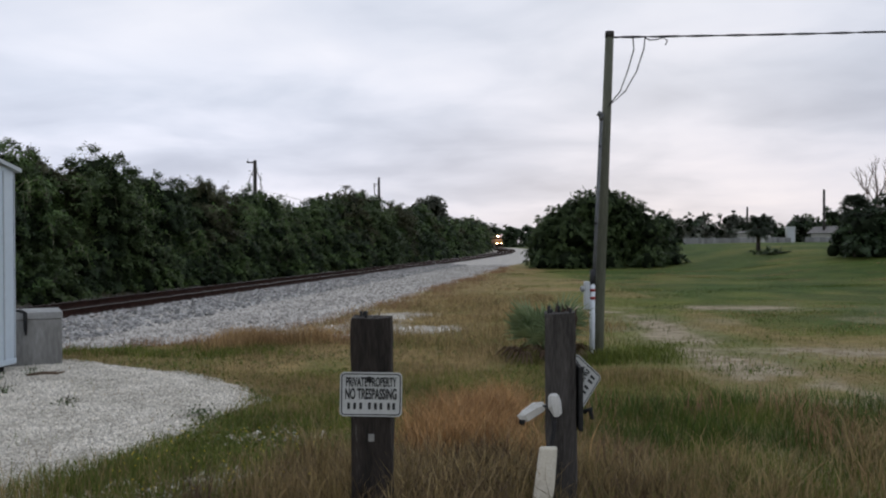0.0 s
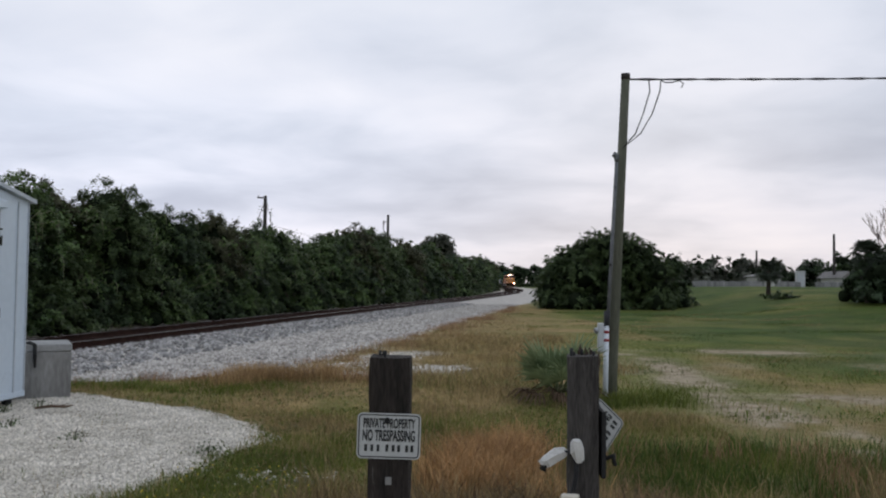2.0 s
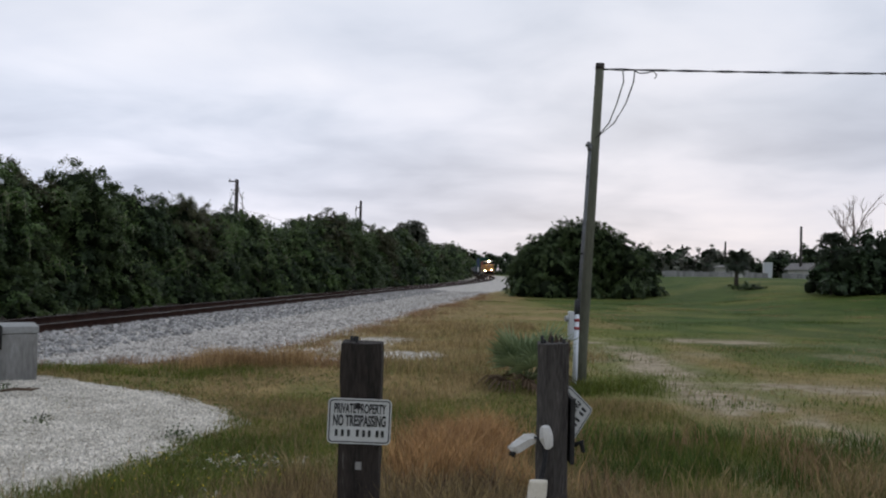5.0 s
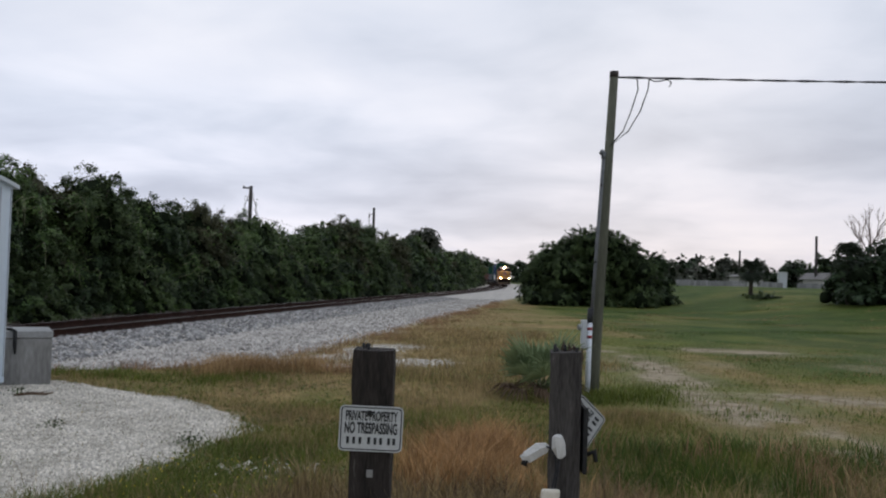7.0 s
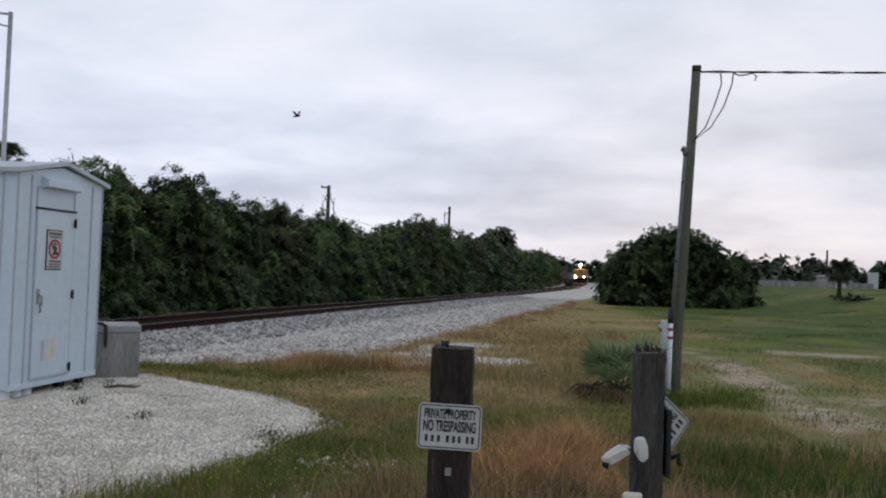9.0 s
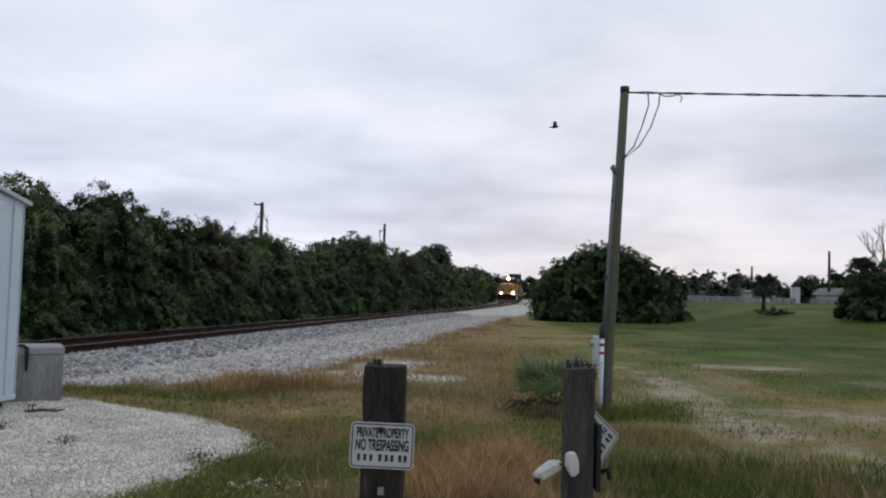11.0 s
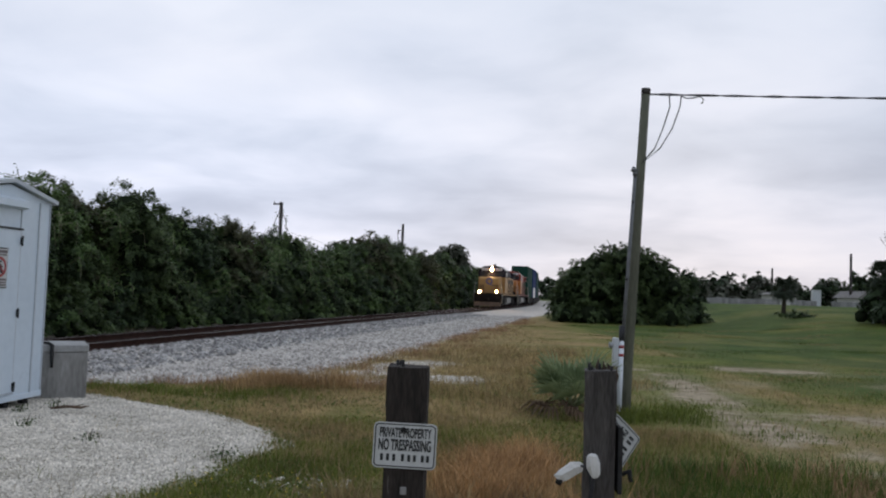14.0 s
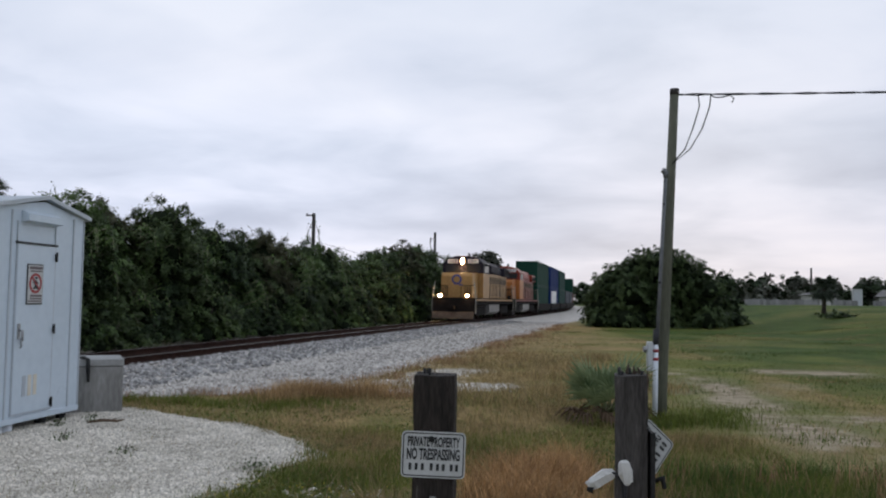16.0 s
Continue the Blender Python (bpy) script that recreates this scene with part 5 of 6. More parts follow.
def locomotive(paint, top, nose, emblem, lit, label):
    """A four-axle road locomotive. Local x points ahead, z is up from the rail head."""
    lo = thing("locomotive", label=label, category="locomotive", group="locomotives")
    part("underframe", box(-8.5, 8.5, -1.46, 1.46, 1.12, 1.5, 0.04), M_UNDER, lo)
    part("walkway", box(-8.65, 8.65, -1.53, 1.53, 1.5, 1.57, 0.02), M_UNDER, lo)
    part("side_stripe", box(-8.0, 8.0, -1.545, 1.545, 1.38, 1.49, 0.01), paint, lo)
    # long hood: doors in its flanks, a darker crown above
    part("long_hood", box(-8.2, 3.2, -0.98, 0.98, 1.57, 3.50, 0.05), paint, lo)
    part("hood_top", prism([(-1.0, 3.50), (1.0, 3.50), (1.0, 3.86), (0.72, 4.20), (-0.72, 4.20), (-1.0, 3.86)], -8.22, 3.2, axis="x"), top, lo)
    for k in range(18):
        x = -7.9 + 0.61 * k
        for s in (-1, 1):
            door = part("hood_door", box(x, x + 0.50, s * 0.985 - 0.014, s * 0.985 + 0.014, 1.72, 3.38, 0.008), paint, lo)
            part("louvre", box(x + 0.10, x + 0.40, s * 1.0 - 0.006, s * 1.0 + 0.006, 2.75, 3.22), M_GRIME, door)
            part("latch", box(x + 0.47, x + 0.56, s * 0.99 - 0.02, s * 0.99 + 0.02, 1.75, 3.35), M_GRIME, door)
    rad = part("radiator", box(-8.0, -5.2, -1.26, 1.26, 3.45, 4.12, 0.06), top, lo)
    for s in (-1, 1):
        part("grille", box(-7.85, -5.35, s * 1.262 - 0.012, s * 1.262 + 0.012, 3.56, 4.0), M_UNDER, rad)
    part("dynamic_brake", prism([(-1.22, 3.6), (1.22, 3.6), (1.22, 4.08), (0.9, 4.36), (-0.9, 4.36), (-1.22, 4.08)], -2.4, 0.8, axis="x"), top, lo)
    for x in (-7.4, -6.4, -5.5, -1.5, -0.1):
        part("roof_fan", tube([(x, 0, 4.1), (x, 0, 4.46)], [0.56, 0.53], 16), top, lo)
    part("exhaust_stack", box(1.5, 2.2, -0.25, 0.25, 4.1, 4.46, 0.03), M_UNDER, lo)
    # cab, with a rounded roof over the glazing
    cab = part("cab", prism([(-1.5, 1.57), (1.5, 1.57), (1.5, 3.36), (-1.5, 3.36)], 3.2, 5.65, axis="x"), nose, lo)
    part("cab_top", prism([(-1.5, 3.36), (1.5, 3.36), (1.5, 4.05), (1.02, 4.50), (0.4, 4.62), (-0.4, 4.62), (-1.02, 4.50), (-1.5, 4.05)], 3.15, 5.69, axis="x"), top, cab)
    for s in (-1, 1):
        scr = part("windscreen", box(5.685, 5.715, s * 0.78 - 0.50, s * 0.78 + 0.50, 3.46, 3.98, 0.01), M_GLASS, cab)
        part("visor", box(5.69, 5.80, s * 0.78 - 0.52, s * 0.78 + 0.52, 3.99, 4.03), top, scr)
        nb = part("number_board", box(5.68, 5.76, s * 0.74 - 0.38, s * 0.74 + 0.38, 4.09, 4.36, 0.01), M_WHITE, cab)
        for q in range(4):
            part("print_bar", box(5.755, 5.768, s * 0.74 - 0.26 + 0.15 * q, s * 0.74 - 0.19 + 0.15 * q, 4.14, 4.31), M_BLACK, nb)
        part("side_window", box(3.7, 5.2, s * 1.505 - 0.012, s * 1.505 + 0.012, 3.42, 3.92, 0.01), M_GLASS, cab)
        part("awning", box(3.6, 5.3, min(s * 1.5, s * 1.72), max(s * 1.5, s * 1.72), 3.95, 3.99), top, cab)
        part("gutter", tube([(3.2, s * 1.47, 4.10), (5.66, s * 1.47, 4.10)], 0.028, 5), M_GREYL, cab)
    part("horn", tube([(4.2, 0.2, 4.60), (4.2, 0.2, 4.76), (4.6, 0.2, 4.80)], [0.05, 0.06, 0.10], 8), M_UNDER, cab)
    # short nose with its door, grab irons and soot-streaked flanks
    nb = bmesh.new()
    prism([(5.65, 1.57), (7.75, 1.57), (7.75, 3.12), (7.58, 3.34), (5.65, 3.38)], -1.12, 1.12, nb)
    bmesh.ops.bevel(nb, geom=nb.edges[:], offset=0.06, segments=2, affect="EDGES", profile=0.5)
    hood = part("short_hood", nb, nose, lo)
    eb = part("emblem", tube([(7.752, 0.0, 2.86), (7.775, 0.0, 2.86)], 0.36, 20), emblem, hood)
    part("emblem_field", tube([(7.776, 0.0, 2.86), (7.782, 0.0, 2.86)], 0.23, 20), nose, eb)
    part("emblem_tail", box(7.76, 7.786, 0.14, 0.44, 2.44, 2.53), emblem, eb)
    part("nose_door", box(7.745, 7.78, -0.42, 0.42, 1.62, 2.40, 0.02), nose, hood)
    for s in (-1, 1):
        for q in range(3):
            part("grab_iron", tube([(7.76, s * (0.62 + 0.17 * q), 1.72), (7.80, s * (0.62 + 0.17 * q), 1.80), (7.80, s * (0.62 + 0.17 * q), 2.40), (7.76, s * (0.62 + 0.17 * q), 2.46)], 0.028, 5), M_GRIME, hood)
    # headlight between the number boards, ditch lights over the deck
    hl = part("headlight", box(5.69, 5.85, -0.27, 0.27, 4.02, 4.44, 0.05), M_UNDER, cab)
    for s in (-1, 1):
        part("lens", tube([(5.85, 0.0, 4.23 + s * 0.10), (5.89, 0.0, 4.23 + s * 0.10)], [0.092, 0.088], 14), M_HEAD if lit else M_GLASS, hl)
        dl = part("ditch_light", box(8.45, 8.65, s * 0.95 - 0.16, s * 0.95 + 0.16, 1.57, 1.87, 0.04), M_UNDER, lo)
        part("lens", tube([(8.65, s * 0.95, 1.72), (8.69, s * 0.95, 1.72)], [0.082, 0.078], 14), M_DITCH if lit else M_GLASS, dl)
    # pilot, plough, coupler, steps
    for e in (-1, 1):
        part("pilot", prism([(-1.5, 0.62), (1.5, 0.62), (1.5, 1.5), (-1.5, 1.5)], e * 8.46, e * 8.64, axis="x"), M_UNDER, lo)
        part("plough", prism([(e * 8.64, 0.16), (e * 9.1, 0.14), (e * 8.74, 0.62), (e * 8.64, 0.62)], -1.45, 1.45), M_PLOW, lo)
        part("coupler", box(min(e * 8.64, e * 9.15), max(e * 8.64, e * 9.15), -0.14, 0.14, 0.78, 1.02, 0.04), M_UNDER, lo)
        for s in (-1, 1):
            for z in (0.45, 0.8, 1.15):
                part("step", box(min(e * 8.05, e * 8.5), max(e * 8.05, e * 8.5), s * 1.42 - 0.1, s * 1.42 + 0.1, z, z + 0.04), M_PLOW, lo)
            part("handrail", tube([(e * 8.56, s * 1.52, 0.5), (e * 8.58, s * 1.56, 1.3), (e * 8.5, s * 1.50, 1.8), (e * 8.42, s * 1.40, 2.6), (e * 8.1, s * 1.40, 2.75)], 0.035, 6), M_GREYL, lo)
        for s in (-1, 1):
            part("end_rail", tube([(e * 8.52, s * 1.4, 2.45), (e * 8.58, s * 0.5, 2.40), (e * 8.58, s * 0.5, 1.57)], 0.024, 5), M_UNDER, lo)
    for s in (-1, 1):
        part("side_rail", tube([(-8.1, s * 1.47, 2.58), (3.0, s * 1.47, 2.58)], 0.020, 5), M_GRIME, lo)
        for k in range(8):
            part("stanchion", tube([(-8.0 + 1.55 * k, s * 1.47, 1.55), (-8.0 + 1.55 * k, s * 1.47, 2.58)], 0.02, 5), M_GRIME, lo)
    part("fuel_tank", prism([(-1.35, 0.55), (-1.0, 0.32), (1.0, 0.32), (1.35, 0.55), (1.35, 1.12), (-1.35, 1.12)], -2.3, 2.3, axis="x"), M_TANK, lo)
    for tx in (-5.3, 5.3):
        tr = part("truck", box(tx - 1.9, tx + 1.9, -1.22, 1.22, 0.45, 0.72, 0.05), M_UNDER, lo)
        for s in (-1, 1):
            part("side_frame", prism([(tx - 2.0, 0.62), (tx - 1.7, 0.38), (tx + 1.7, 0.38), (tx + 2.0, 0.62), (tx + 1.9, 1.02), (tx - 1.9, 1.02)], s * 1.18 - 0.07, s * 1.18 + 0.07), M_UNDER, tr)
        for dx in (-1.37, 1.37):
            w = tube([(tx + dx, -0.80, 0.5), (tx + dx, -0.70, 0.5)], 0.5, 18)
            tube([(tx + dx, 0.70, 0.5), (tx + dx, 0.80, 0.5)], 0.5, 18, w)
            tube([(tx + dx, -0.8, 0.5), (tx + dx, 0.8, 0.5)], 0.1, 8, w)
            part("wheelset", w, M_RUST, tr)
    return lo


def container(parent, x, z, h, material, length=12.19):
    c = part("container", box(x - length / 2, x + length / 2, -1.17, 1.17, z + 0.02, z + h - 0.02, 0.02), material, parent, "corrugated steel freight container")
    hl = length / 2
    for a in (-1, 1):
        for b in (-1, 1):
            part("corner_post", box(x + a * hl - 0.09, x + a * hl + 0.09, b * 1.13 - 0.09, b * 1.13 + 0.09, z, z + h), material, c)
    for zz in (z, z + h - 0.14):
        for b in (-1, 1):
            part("side_rail", box(x - hl + 0.09, x + hl - 0.09, b * 1.16 - 0.06, b * 1.16 + 0.06, zz, zz + 0.14), material, c)
    # corrugated side skins
    n = 84
    for b in (-1, 1):
        bm = bmesh.new()
        lo, hi = [], []
        for k in range(n + 1):
            off = 1.20 if (k // 2) % 2 else 1.175
            px = x - hl + 0.12 + (length - 0.24) * k / n
            lo.append(bm.verts.new((px, b * off, z + 0.1)))
            hi.append(bm.verts.new((px, b * off, z + h - 0.1)))
        for k in range(n):
            bm.faces.new((lo[k], lo[k + 1], hi[k + 1], hi[k]) if b < 0 else (lo[k + 1], lo[k], hi[k], hi[k + 1]))
        part("corrugation", bm, material, c)
    for b in (-0.55, 0.55):
        part("end_door", box(x + hl - 0.01, x + hl + 0.035, b - 0.5, b + 0.5, z + 0.12, z + h - 0.12, 0.01), material, c)
    return c


def well_car(low, high, label, mark=None):
    w = thing("well_car", label=label, category="freight car", group="double-stack cars")
    for s in (-1, 1):
        part("side_sill", box(-6.7, 6.7, s * 1.38 - 0.06, s * 1.38 + 0.06, 0.42, 1.15, 0.02), M_UNDER, w)
    part("well_floor", box(-6.6, 6.6, -1.3, 1.3, 0.26, 0.36), M_UNDER, w)
    for e in (-1, 1):
        part("end_platform", box(min(e * 6.3, e * 7.2), max(e * 6.3, e * 7.2), -1.35, 1.35, 0.85, 1.12, 0.03), M_UNDER, w)
        tr = part("truck", box(e * 7.0 - 1.2, e * 7.0 + 1.2, -1.15, 1.15, 0.4, 0.72, 0.05), M_UNDER, w)
        for dx in (-0.85, 0.85):
            ws = tube([(e * 7.0 + dx, -0.80, 0.45), (e * 7.0 + dx, -0.70, 0.45)], 0.45, 16)
            tube([(e * 7.0 + dx, 0.70, 0.45), (e * 7.0 + dx, 0.80, 0.45)], 0.45, 16, ws)
            part("wheelset", ws, M_RUST, tr)
    if low:
        container(w, 0, 0.36, 2.75, low)
    if high:
        container(w, 0, 3.13, 2.75, high)
    if mark:
        part("door_panel", box(-2.4, 4.6, -1.24, -1.205, 0.9, 2.75, 0.01), mark, w, "white panel on the container's side")
        part("door_panel", box(-2.4, 4.6, 1.205, 1.24, 0.9, 2.75, 0.01), mark, w)
    return w


def paint(name, c):
    return mat(name, tuple(v * 0.85 for v in c), tuple(v * 1.15 for v in c), 0.8, 0.75, bump=0.08, c3=tuple(0.8 * v + 0.015 for v in c), spec=0.12)


P_GREEN = paint("green_container_paint", (0.011, 0.045, 0.030))
P_BLUE = paint("blue_container_paint", (0.010, 0.026, 0.105))
P_TEAL = paint("teal_container_paint", (0.018, 0.05, 0.042))
P_GREYC = paint("grey_container_paint", (0.085, 0.09, 0.10))
P_BROWN = paint("brown_container_paint", (0.10, 0.04, 0.03))

TRAIN = [
    (9.1, locomotive(M_YELLOW, M_GREYP, M_YELLOW, M_BLUEB, True, "worn yellow and grey diesel locomotive with lit headlights")),
    (27.5, locomotive(M_ORANGE, M_ORANGE, M_AMBER, M_ORANGE, False, "orange-red diesel locomotive with an amber nose")),
]
_stack = [(P_GREEN, P_GREEN, "well car with two stacked green containers", None), (P_BLUE, P_BLUE, "well car with two stacked blue containers and a white panel", M_WHITE), (P_TEAL, P_TEAL, "well car with two stacked teal containers", None), (P_GREYC, None, "well car with a single grey container", None), (P_GREYC, None, "well car with a single grey container", None), (P_BROWN, P_GREEN, "well car with a green container on a brown one", None), (P_BROWN, P_BROWN, "well car with two stacked brown containers", None)]
for k in range(13):
    lowc, highc, text, mk = _stack[k if k < 7 else 5 + k % 2]
    TRAIN.append((43.9 + 14.9 * k, well_car(lowc, highc, text, mk)))


# ---- the bird ----
def build_bird():
    b = thing("bird", label="dark bird flying with long bent wings", category="bird")
    bm = tube([(-0.30, 0, 0.0), (-0.22, 0, 0.0), (-0.05, 0, 0.0), (0.12, 0, 0.01), (0.22, 0, 0.03), (0.30, 0, 0.02)], [0.05, 0.03, 0.07, 0.065, 0.04, 0.008], 8)
    part("body", bm, M_BLACK, b)
    wings = []
    for s in (-1, 1):
        wing = bmesh.new()
        up = [wing.verts.new(p) for p in ((0.10, 0, 0.012), (0.15, s * 0.22, 0.03), (0.06, s * 0.52, 0.012), (-0.04, s * 0.50, 0.006), (-0.06, s * 0.22, 0.02), (-0.10, 0, 0.008))]
        dn = [wing.verts.new(v.co - Vector((0, 0, 0.012))) for v in up]
        wing.faces.new(up)
        wing.faces.new(dn[::-1])
        for k in range(6):
            j = (k + 1) % 6
            wing.faces.new((up[j], up[k], dn[k], dn[j]))
        bmesh.ops.recalc_face_normals(wing, faces=wing.faces)
        wings.append(part("wing", wing, M_BLACK, b))
    return b, wings


BIRD, WINGS = build_bird()


# ---- grass ----
def blades(name, x, y, h, w, material, label, bend=0.45, z=None):
    n = len(x)
    z = ground_z(x, y) if z is None else z
    a = RNG.random(n) * 6.28
    s = np.stack([np.cos(a), np.sin(a), np.zeros(n)], -1) * (w / 2)[:, None]
    la = RNG.random(n) * 6.28
    lean = np.stack([np.cos(la), np.sin(la), np.zeros(n)], -1) * (h * bend * (0.3 + RNG.random(n)))[:, None]
    p = np.stack([x, y, z - 0.01], -1)
    up = np.array([0, 0, 1.0]) * h[:, None]
    m = p + up * 0.55 + lean * 0.3
    t = p + up * (1 - 0.25 * RNG.random(n))[:, None] + lean
    v = np.stack([p - s, p + s, m - s * 0.8, m + s * 0.8, t], 1).reshape(-1, 3)
    f = (np.arange(n)[:, None, None] * 5 + np.array([(0, 1, 3), (0, 3, 2), (2, 3, 4)])[None]).reshape(-1, 3)
    ob = array_mesh(name, v, f, material)
    return tagged(ob, label, "grass", kind="stuff")


M_GRASS = leaf_mat("green_grass", (0.082, 0.108, 0.019), (0.160, 0.184, 0.036), 0.9, 0.4)
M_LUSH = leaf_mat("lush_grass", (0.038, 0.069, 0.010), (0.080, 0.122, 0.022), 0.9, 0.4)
M_WEED = leaf_mat("low_weeds", (0.060, 0.086, 0.016), (0.135, 0.162, 0.036), 1.5, 0.3)
M_FLOWER = leaf_mat("yellow_flowers", (0.55, 0.42, 0.04), (0.65, 0.5, 0.06), 1.5, 0.2)
M_DRY = leaf_mat("dry_grass", (0.21, 0.152, 0.072), (0.38, 0.282, 0.134), 0.9, 0.45)
M_COPPER = leaf_mat("copper_grass", (0.30, 0.168, 0.072), (0.50, 0.305, 0.138), 0.9, 0.5)
M_GOLD = leaf_mat("golden_grass", (0.26, 0.165, 0.075), (0.44, 0.29, 0.14), 0.9, 0.45)
M_OLIVE = leaf_mat("olive_bank_grass", (0.055, 0.058, 0.020), (0.12, 0.115, 0.045), 0.9, 0.4)
M_RUSSET = leaf_mat("russet_grass", (0.21, 0.125, 0.068), (0.36, 0.215, 0.12), 0.9, 0.5)


def scatter(n, x0, x1, y0, y1, power=1.0):
    return x0 + (x1 - x0) * RNG.random(n), y0 + (y1 - y0) * RNG.random(n) ** power


def build_grass():
    zones = ((170000, -4.5, 7.0, 4.3, 11.0, 1.0, 1.0), (95000, -6.0, 13.0, 11.0, 24.0, 1.2, 1.5), (80000, -4.0, 32.0, 24.0, 62.0, 1.3, 3.2))
    for n, x0, x1, y0, y1, pw, big in zones:
        x, y = scatter(n, x0, x1, y0, y1, pw)
        bare, dry, gravel, lush = cover(x, y)
        live = RNG.random(n) > np.maximum(bare * 0.93, gravel * 0.985)
        live &= x < 0.62 * y + 3
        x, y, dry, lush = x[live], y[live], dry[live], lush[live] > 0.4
        tan = RNG.random(len(x)) < 0.15 + 0.7 * dry
        tall = (0.035 + 0.12 * hashnoise(x, y, 1.2, 14) ** 1.5) * np.where(y > 24, 0.7, 1.0) + 0.10 * smooth(8, 5, y)
        tall = tall * np.where((x > 3.0) & (y > 8.5), 0.38, 1.0) * np.where(x < -0.7, 0.75, 1.0) * (0.5 + RNG.random(len(x)))
        wid = 0.0048 * big * (0.7 + 0.6 * RNG.random(len(x)))
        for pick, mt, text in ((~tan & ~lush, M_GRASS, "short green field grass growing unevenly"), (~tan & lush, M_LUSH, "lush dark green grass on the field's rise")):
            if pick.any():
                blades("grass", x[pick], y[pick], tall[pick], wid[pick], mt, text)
        blades("dry_grass", x[tan], y[tan], tall[tan] * 1.15, wid[tan] * 0.9, M_DRY, "dry straw-coloured grass between the green")
    # low leafy weeds and straw litter matted over the near ground
    for n, x0, x1, y0, y1, size, rise in ((34000, -3.2, 1.6, 4.6, 9.8, 0.016, 0.05), (16000, -6.5, 1.6, 9.6, 15.0, 0.018, 0.05)):
        x, y = scatter(n, x0, x1, y0, y1)
        bare, dry, gravel, _ = cover(x, y)
        patch = 0.55 * hashnoise(x, y, 0.8, 81) + 0.45 * hashnoise(x, y, 0.3, 82)
        live = (RNG.random(n) > np.maximum(gravel * 0.985, bare * 0.9)) & (RNG.random(n) < smooth(0.2, 0.55, patch) + 0.1)
        x, y, patch = x[live], y[live], patch[live]
        c = np.stack([x, y, ground_z(x, y) + rise * RNG.random(len(x)) * smooth(0.3, 0.8, patch) + 0.008], -1)
        nn = unit(RNG.normal(size=c.shape) * 0.6 + np.array([0, 0, 1.0]))
        straw = RNG.random(len(x)) < 0.28 + 0.55 * smooth(0.55, 0.3, patch)
        for pick, mt, nm, text, slim in ((~straw, M_WEED, "low_weeds", "low leafy green weeds matted over the ground", 0.5), (straw, M_DRY, "straw_litter", "dead straw-coloured leaves littering the ground", 0.25)):
            tagged(leaf_mesh(nm, c[pick], nn[pick], size * (0.5 + RNG.random(pick.sum())), mt, None, slim), text, "weeds", kind="stuff")
    x, y = scatter(160, -2.4, -0.9, 5.4, 7.4)
    keep = pad_inside(x, y) < -0.1
    c = np.stack([x, y, ground_z(x, y) + 0.09], -1)[keep]
    tagged(leaf_mesh("wild_flowers", c, unit(RNG.normal(size=c.shape) + np.array([0, -0.8, 1.0])), 0.008, M_FLOWER, None, 0.9), "tiny yellow wild flowers among the weeds", "flowers", kind="stuff")
    # tall tufts, gathered round centres
    def tufts(centres, each, spread, hmin, hmax, w, material, name, label):
        xs, ys = [], []
        for cx, cy, k in centres:
            m = int(each * k)
            xs.append(cx + RNG.normal(size=m) * spread)
            ys.append(cy + RNG.normal(size=m) * spread * 0.7)
        x, y = np.concatenate(xs), np.concatenate(ys)
        keep = (pad_inside(x, y) < 0.05) & (RNG.random(len(x)) > 0.85 * cover(x, y)[2])
        x, y = x[keep], y[keep]
        blades(name, x, y, hmin + (hmax - hmin) * RNG.random(len(x)), w * (0.6 + 0.8 * RNG.random(len(x))), material, label, 0.55)

    near = [(0.3 + random.gauss(0, 0.26), 6.9 + random.gauss(0, 0.6), 1) for _ in range(26)]
    tufts(near, 210, 0.13, 0.22, 0.5, 0.006, M_COPPER, "copper_grass", "tall copper-coloured bunch grass in front of the posts")
    fore = [(random.uniform(-1.1, 2.2), random.uniform(4.6, 6.2), 1) for _ in range(34)] + [(random.uniform(2.2, 4.6), random.uniform(5.0, 7.0), 1) for _ in range(8)]
    tufts(fore, 90, 0.15, 0.2, 0.52, 0.006, M_DRY, "bunch_grass", "tall straw-coloured bunch grass in the foreground")
    tufts([(random.uniform(0.9, 4.5), random.uniform(5.2, 8.5), 1) for _ in range(14)], 60, 0.2, 0.2, 0.45, 0.006, M_RUSSET, "russet_grass", "reddish dry bunch grass in the field")
    tufts([(random.uniform(-3.6, -1.9), random.uniform(13.2, 14.4), 1) for _ in range(9)], 330, 0.24, 0.12, 0.42, 0.007, M_GOLD, "bunch_grass", "golden dry bunch grass beside the ballast")
    tufts([(random.uniform(-5.2, -1.2), random.uniform(13.9, 15.2), 1) for _ in range(22)], 110, 0.2, 0.05, 0.26, 0.007, M_RUSSET, "russet_grass", "wispy russet grass between the pad and the ballast")
    tufts([(random.uniform(-3.0, 3.0), random.uniform(13.0, 26.0), 1) for _ in range(70)], 150, 0.4, 0.08, 0.26, 0.010, M_DRY, "bunch_grass", "wispy straw-coloured grass in the field")
    tufts([(0.3 + random.gauss(0, 0.7), random.uniform(5.0, 6.2), 1) for _ in range(30)], 60, 0.12, 0.2, 0.42, 0.007, M_THATCH, "dead_grass", "dark dead grass stems at the posts' feet")
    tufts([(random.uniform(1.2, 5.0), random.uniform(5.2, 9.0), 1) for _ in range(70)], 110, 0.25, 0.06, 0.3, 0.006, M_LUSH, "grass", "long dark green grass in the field")
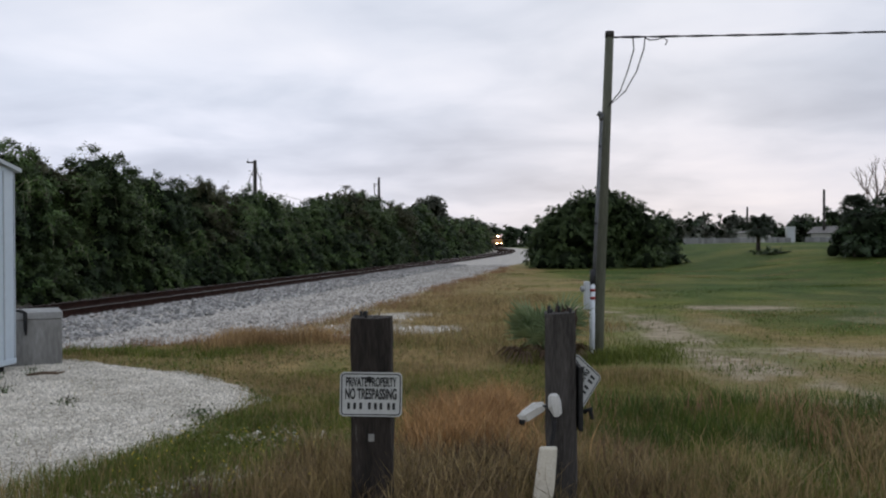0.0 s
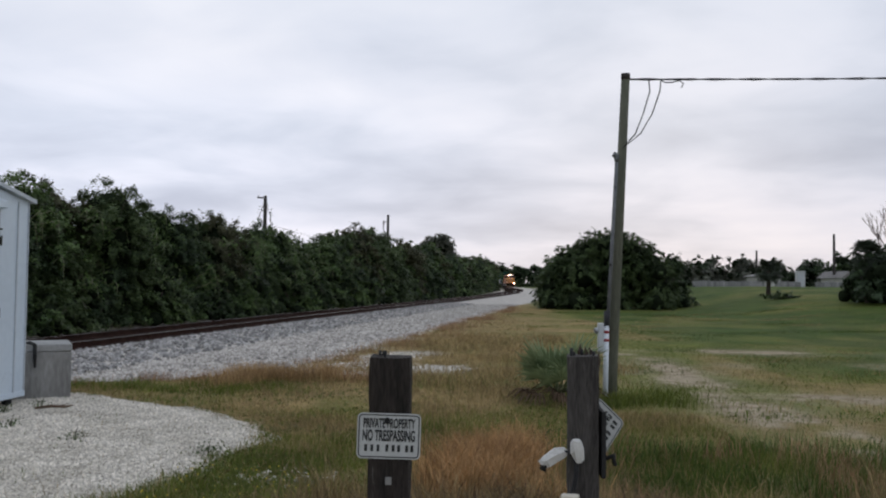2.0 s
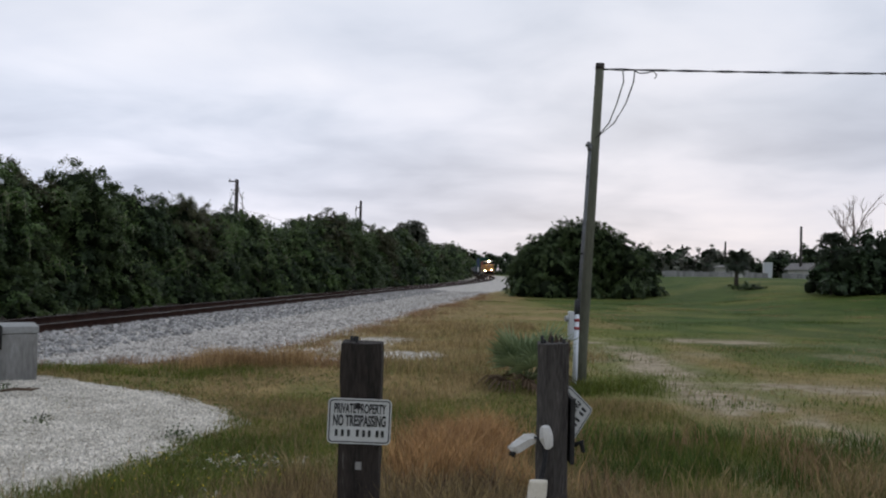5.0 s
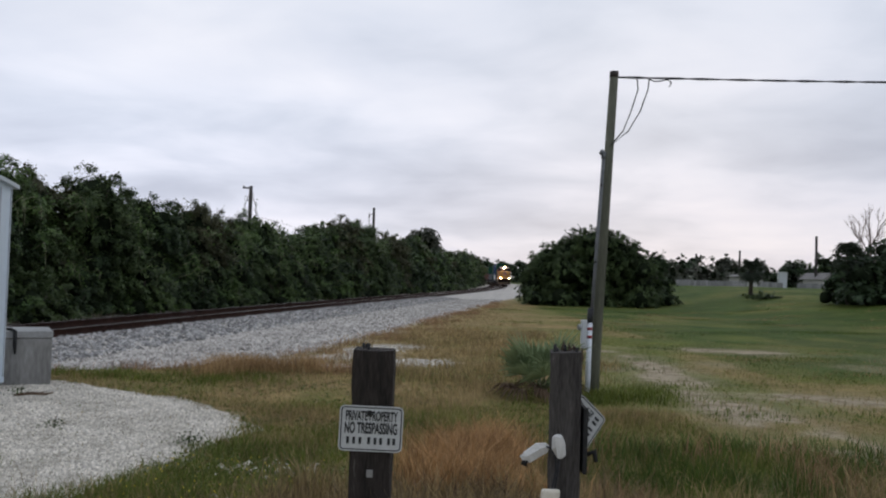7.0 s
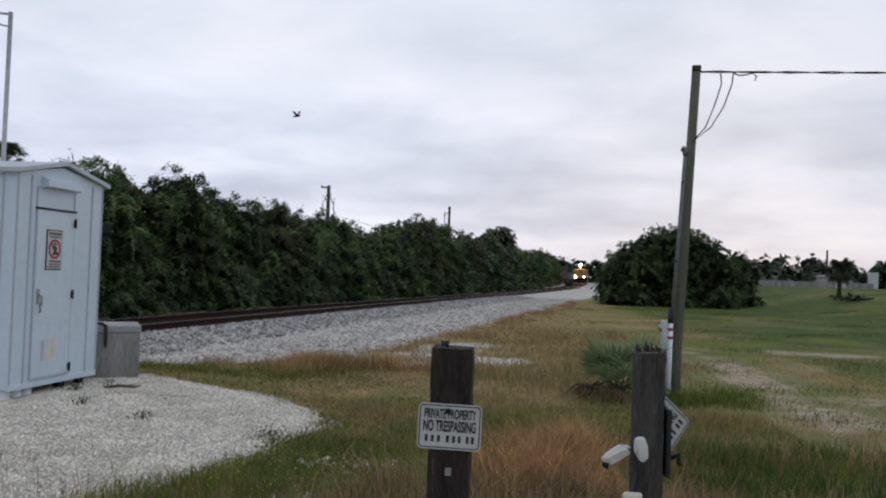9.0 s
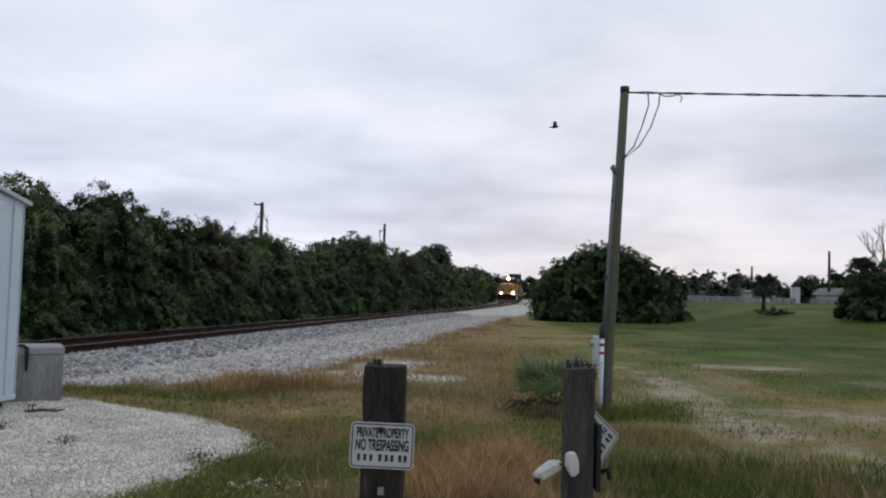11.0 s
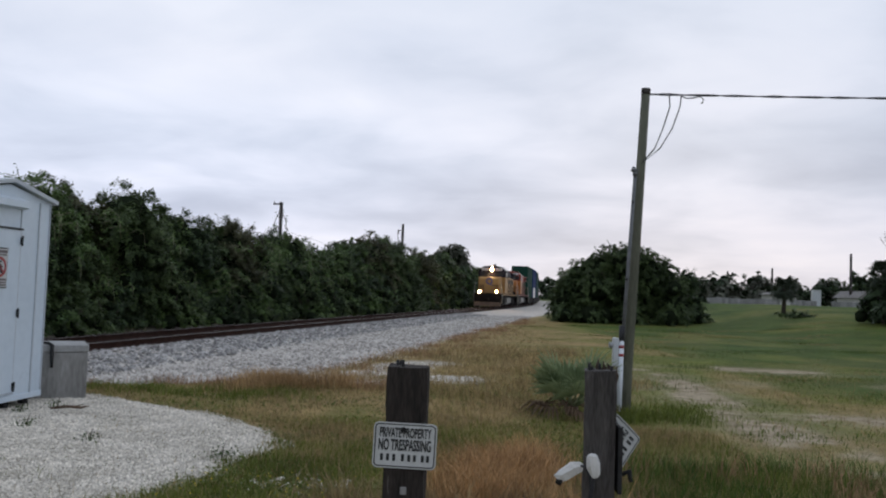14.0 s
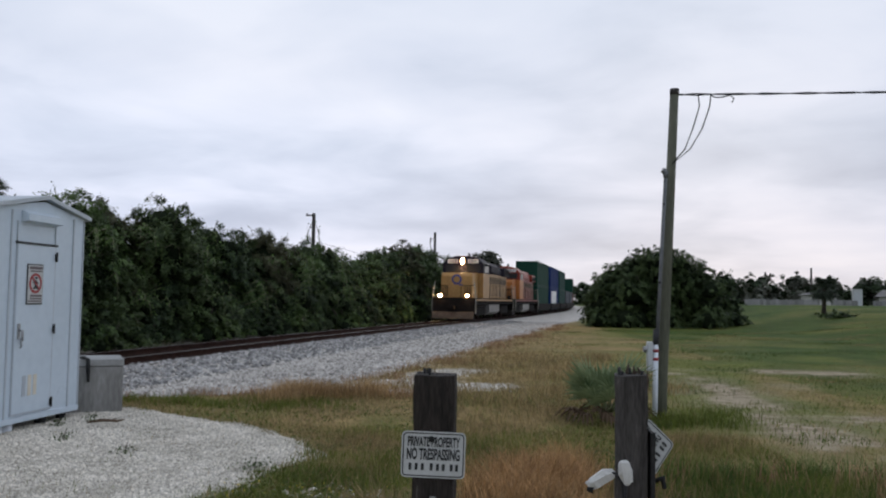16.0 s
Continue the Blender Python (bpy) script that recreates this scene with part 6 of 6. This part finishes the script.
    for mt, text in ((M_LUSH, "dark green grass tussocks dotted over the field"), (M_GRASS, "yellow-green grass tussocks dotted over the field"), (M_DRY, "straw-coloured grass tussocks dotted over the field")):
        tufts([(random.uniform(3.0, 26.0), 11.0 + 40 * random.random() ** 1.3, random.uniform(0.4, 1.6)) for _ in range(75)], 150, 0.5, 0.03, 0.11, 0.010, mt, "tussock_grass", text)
    edge = []
    for _ in range(90):
        yy = random.uniform(13.2, 60)
        edge.append((float(track_x(yy)) + float(toe(yy)) + random.uniform(-0.8, 1.2), yy, 0.8))
    tufts([(random.uniform(-6.0, -2.4), random.uniform(12.4, 13.6), 1) for _ in range(22)], 130, 0.2, 0.04, 0.18, 0.008, M_GRASS, "grass", "green grass along the back of the gravel pad")
    tufts(edge, 150, 0.3, 0.05, 0.22, 0.009, M_RUSSET, "russet_grass", "low russet grass along the ballast's edge")
    tufts([(random.uniform(1.8, 3.4), random.uniform(11.6, 13.6), 1) for _ in range(12)], 170, 0.22, 0.04, 0.2, 0.009, M_GRASS, "weeds", "bright green weeds round the service pole")
    tufts([(random.uniform(-2.3, -0.9), random.uniform(5.6, 9.6), 1) for _ in range(40)], 100, 0.22, 0.03, 0.12, 0.01, M_GRASS, "weeds", "low green weeds along the gravel pad's edge")
    bank = []
    for _ in range(60):
        yy = random.uniform(10, 70)
        bank.append((float(track_x(yy)) - random.uniform(3.2, 4.0), yy, 1))
    tufts(bank, 40, 0.45, 0.1, 0.5, 0.02, M_OLIVE, "bank_grass", "straggling olive grass at the hedge's foot")


build_grass()


# ---- everything that moves ----
def motions():
    times = [0.5 * k for k in range(33)]
    for behind, car in TRAIN:
        rows = []
        for t in times:
            s = 16.75 * (16.0 - t) - 1.8 + behind
            a, b, c = track_at(s - 6.5), track_at(s + 6.5), track_at(s)
            mid = (a + b) / 2 * 0.5 + c * 0.5
            rows.append((t, pose(float(mid[0]), float(mid[1]), RAIL_Z, 0, 0, math.degrees(math.atan2(a[1] - b[1], a[0] - b[0])))))
        walk(car, rows)
    flight = [(0.0, -110, 95, 16), (4.0, -62, 80, 14.5), (8.0, -27.6, 63.6, 12.85), (8.2, -25.1, 61.9, 12.75), (10.3, 0.26, 50.4, 10.6), (10.8, 4.6, 50.1, 11.15), (11.4, 7.85, 49.3, 12.9), (12.0, 9.4, 47.7, 14.4), (12.5, 11.1, 48.4, 15.7), (13.0, 12.9, 46.1, 16.6), (13.5, 13.6, 37.7, 14.8), (14.0, 14.5, 30.0, 15.0), (16.0, 40.0, 20.0, 24.0)]
    rows = []
    for k, (t, x, y, z) in enumerate(flight):
        _, x0, y0, _ = flight[max(k - 1, 0)]
        _, x1, y1, _ = flight[min(k + 1, len(flight) - 1)]
        rows.append((t, pose(x, y, z, 12, 0, math.degrees(math.atan2(y1 - y0, x1 - x0)))))
    walk(BIRD, rows)
    for side, wing in zip((-1, 1), WINGS):
        walk(wing, [(0.2 * k, pose(0, 0, 0, side * (12 + (28 if k % 2 else -22)))) for k in range(81)])


motions()
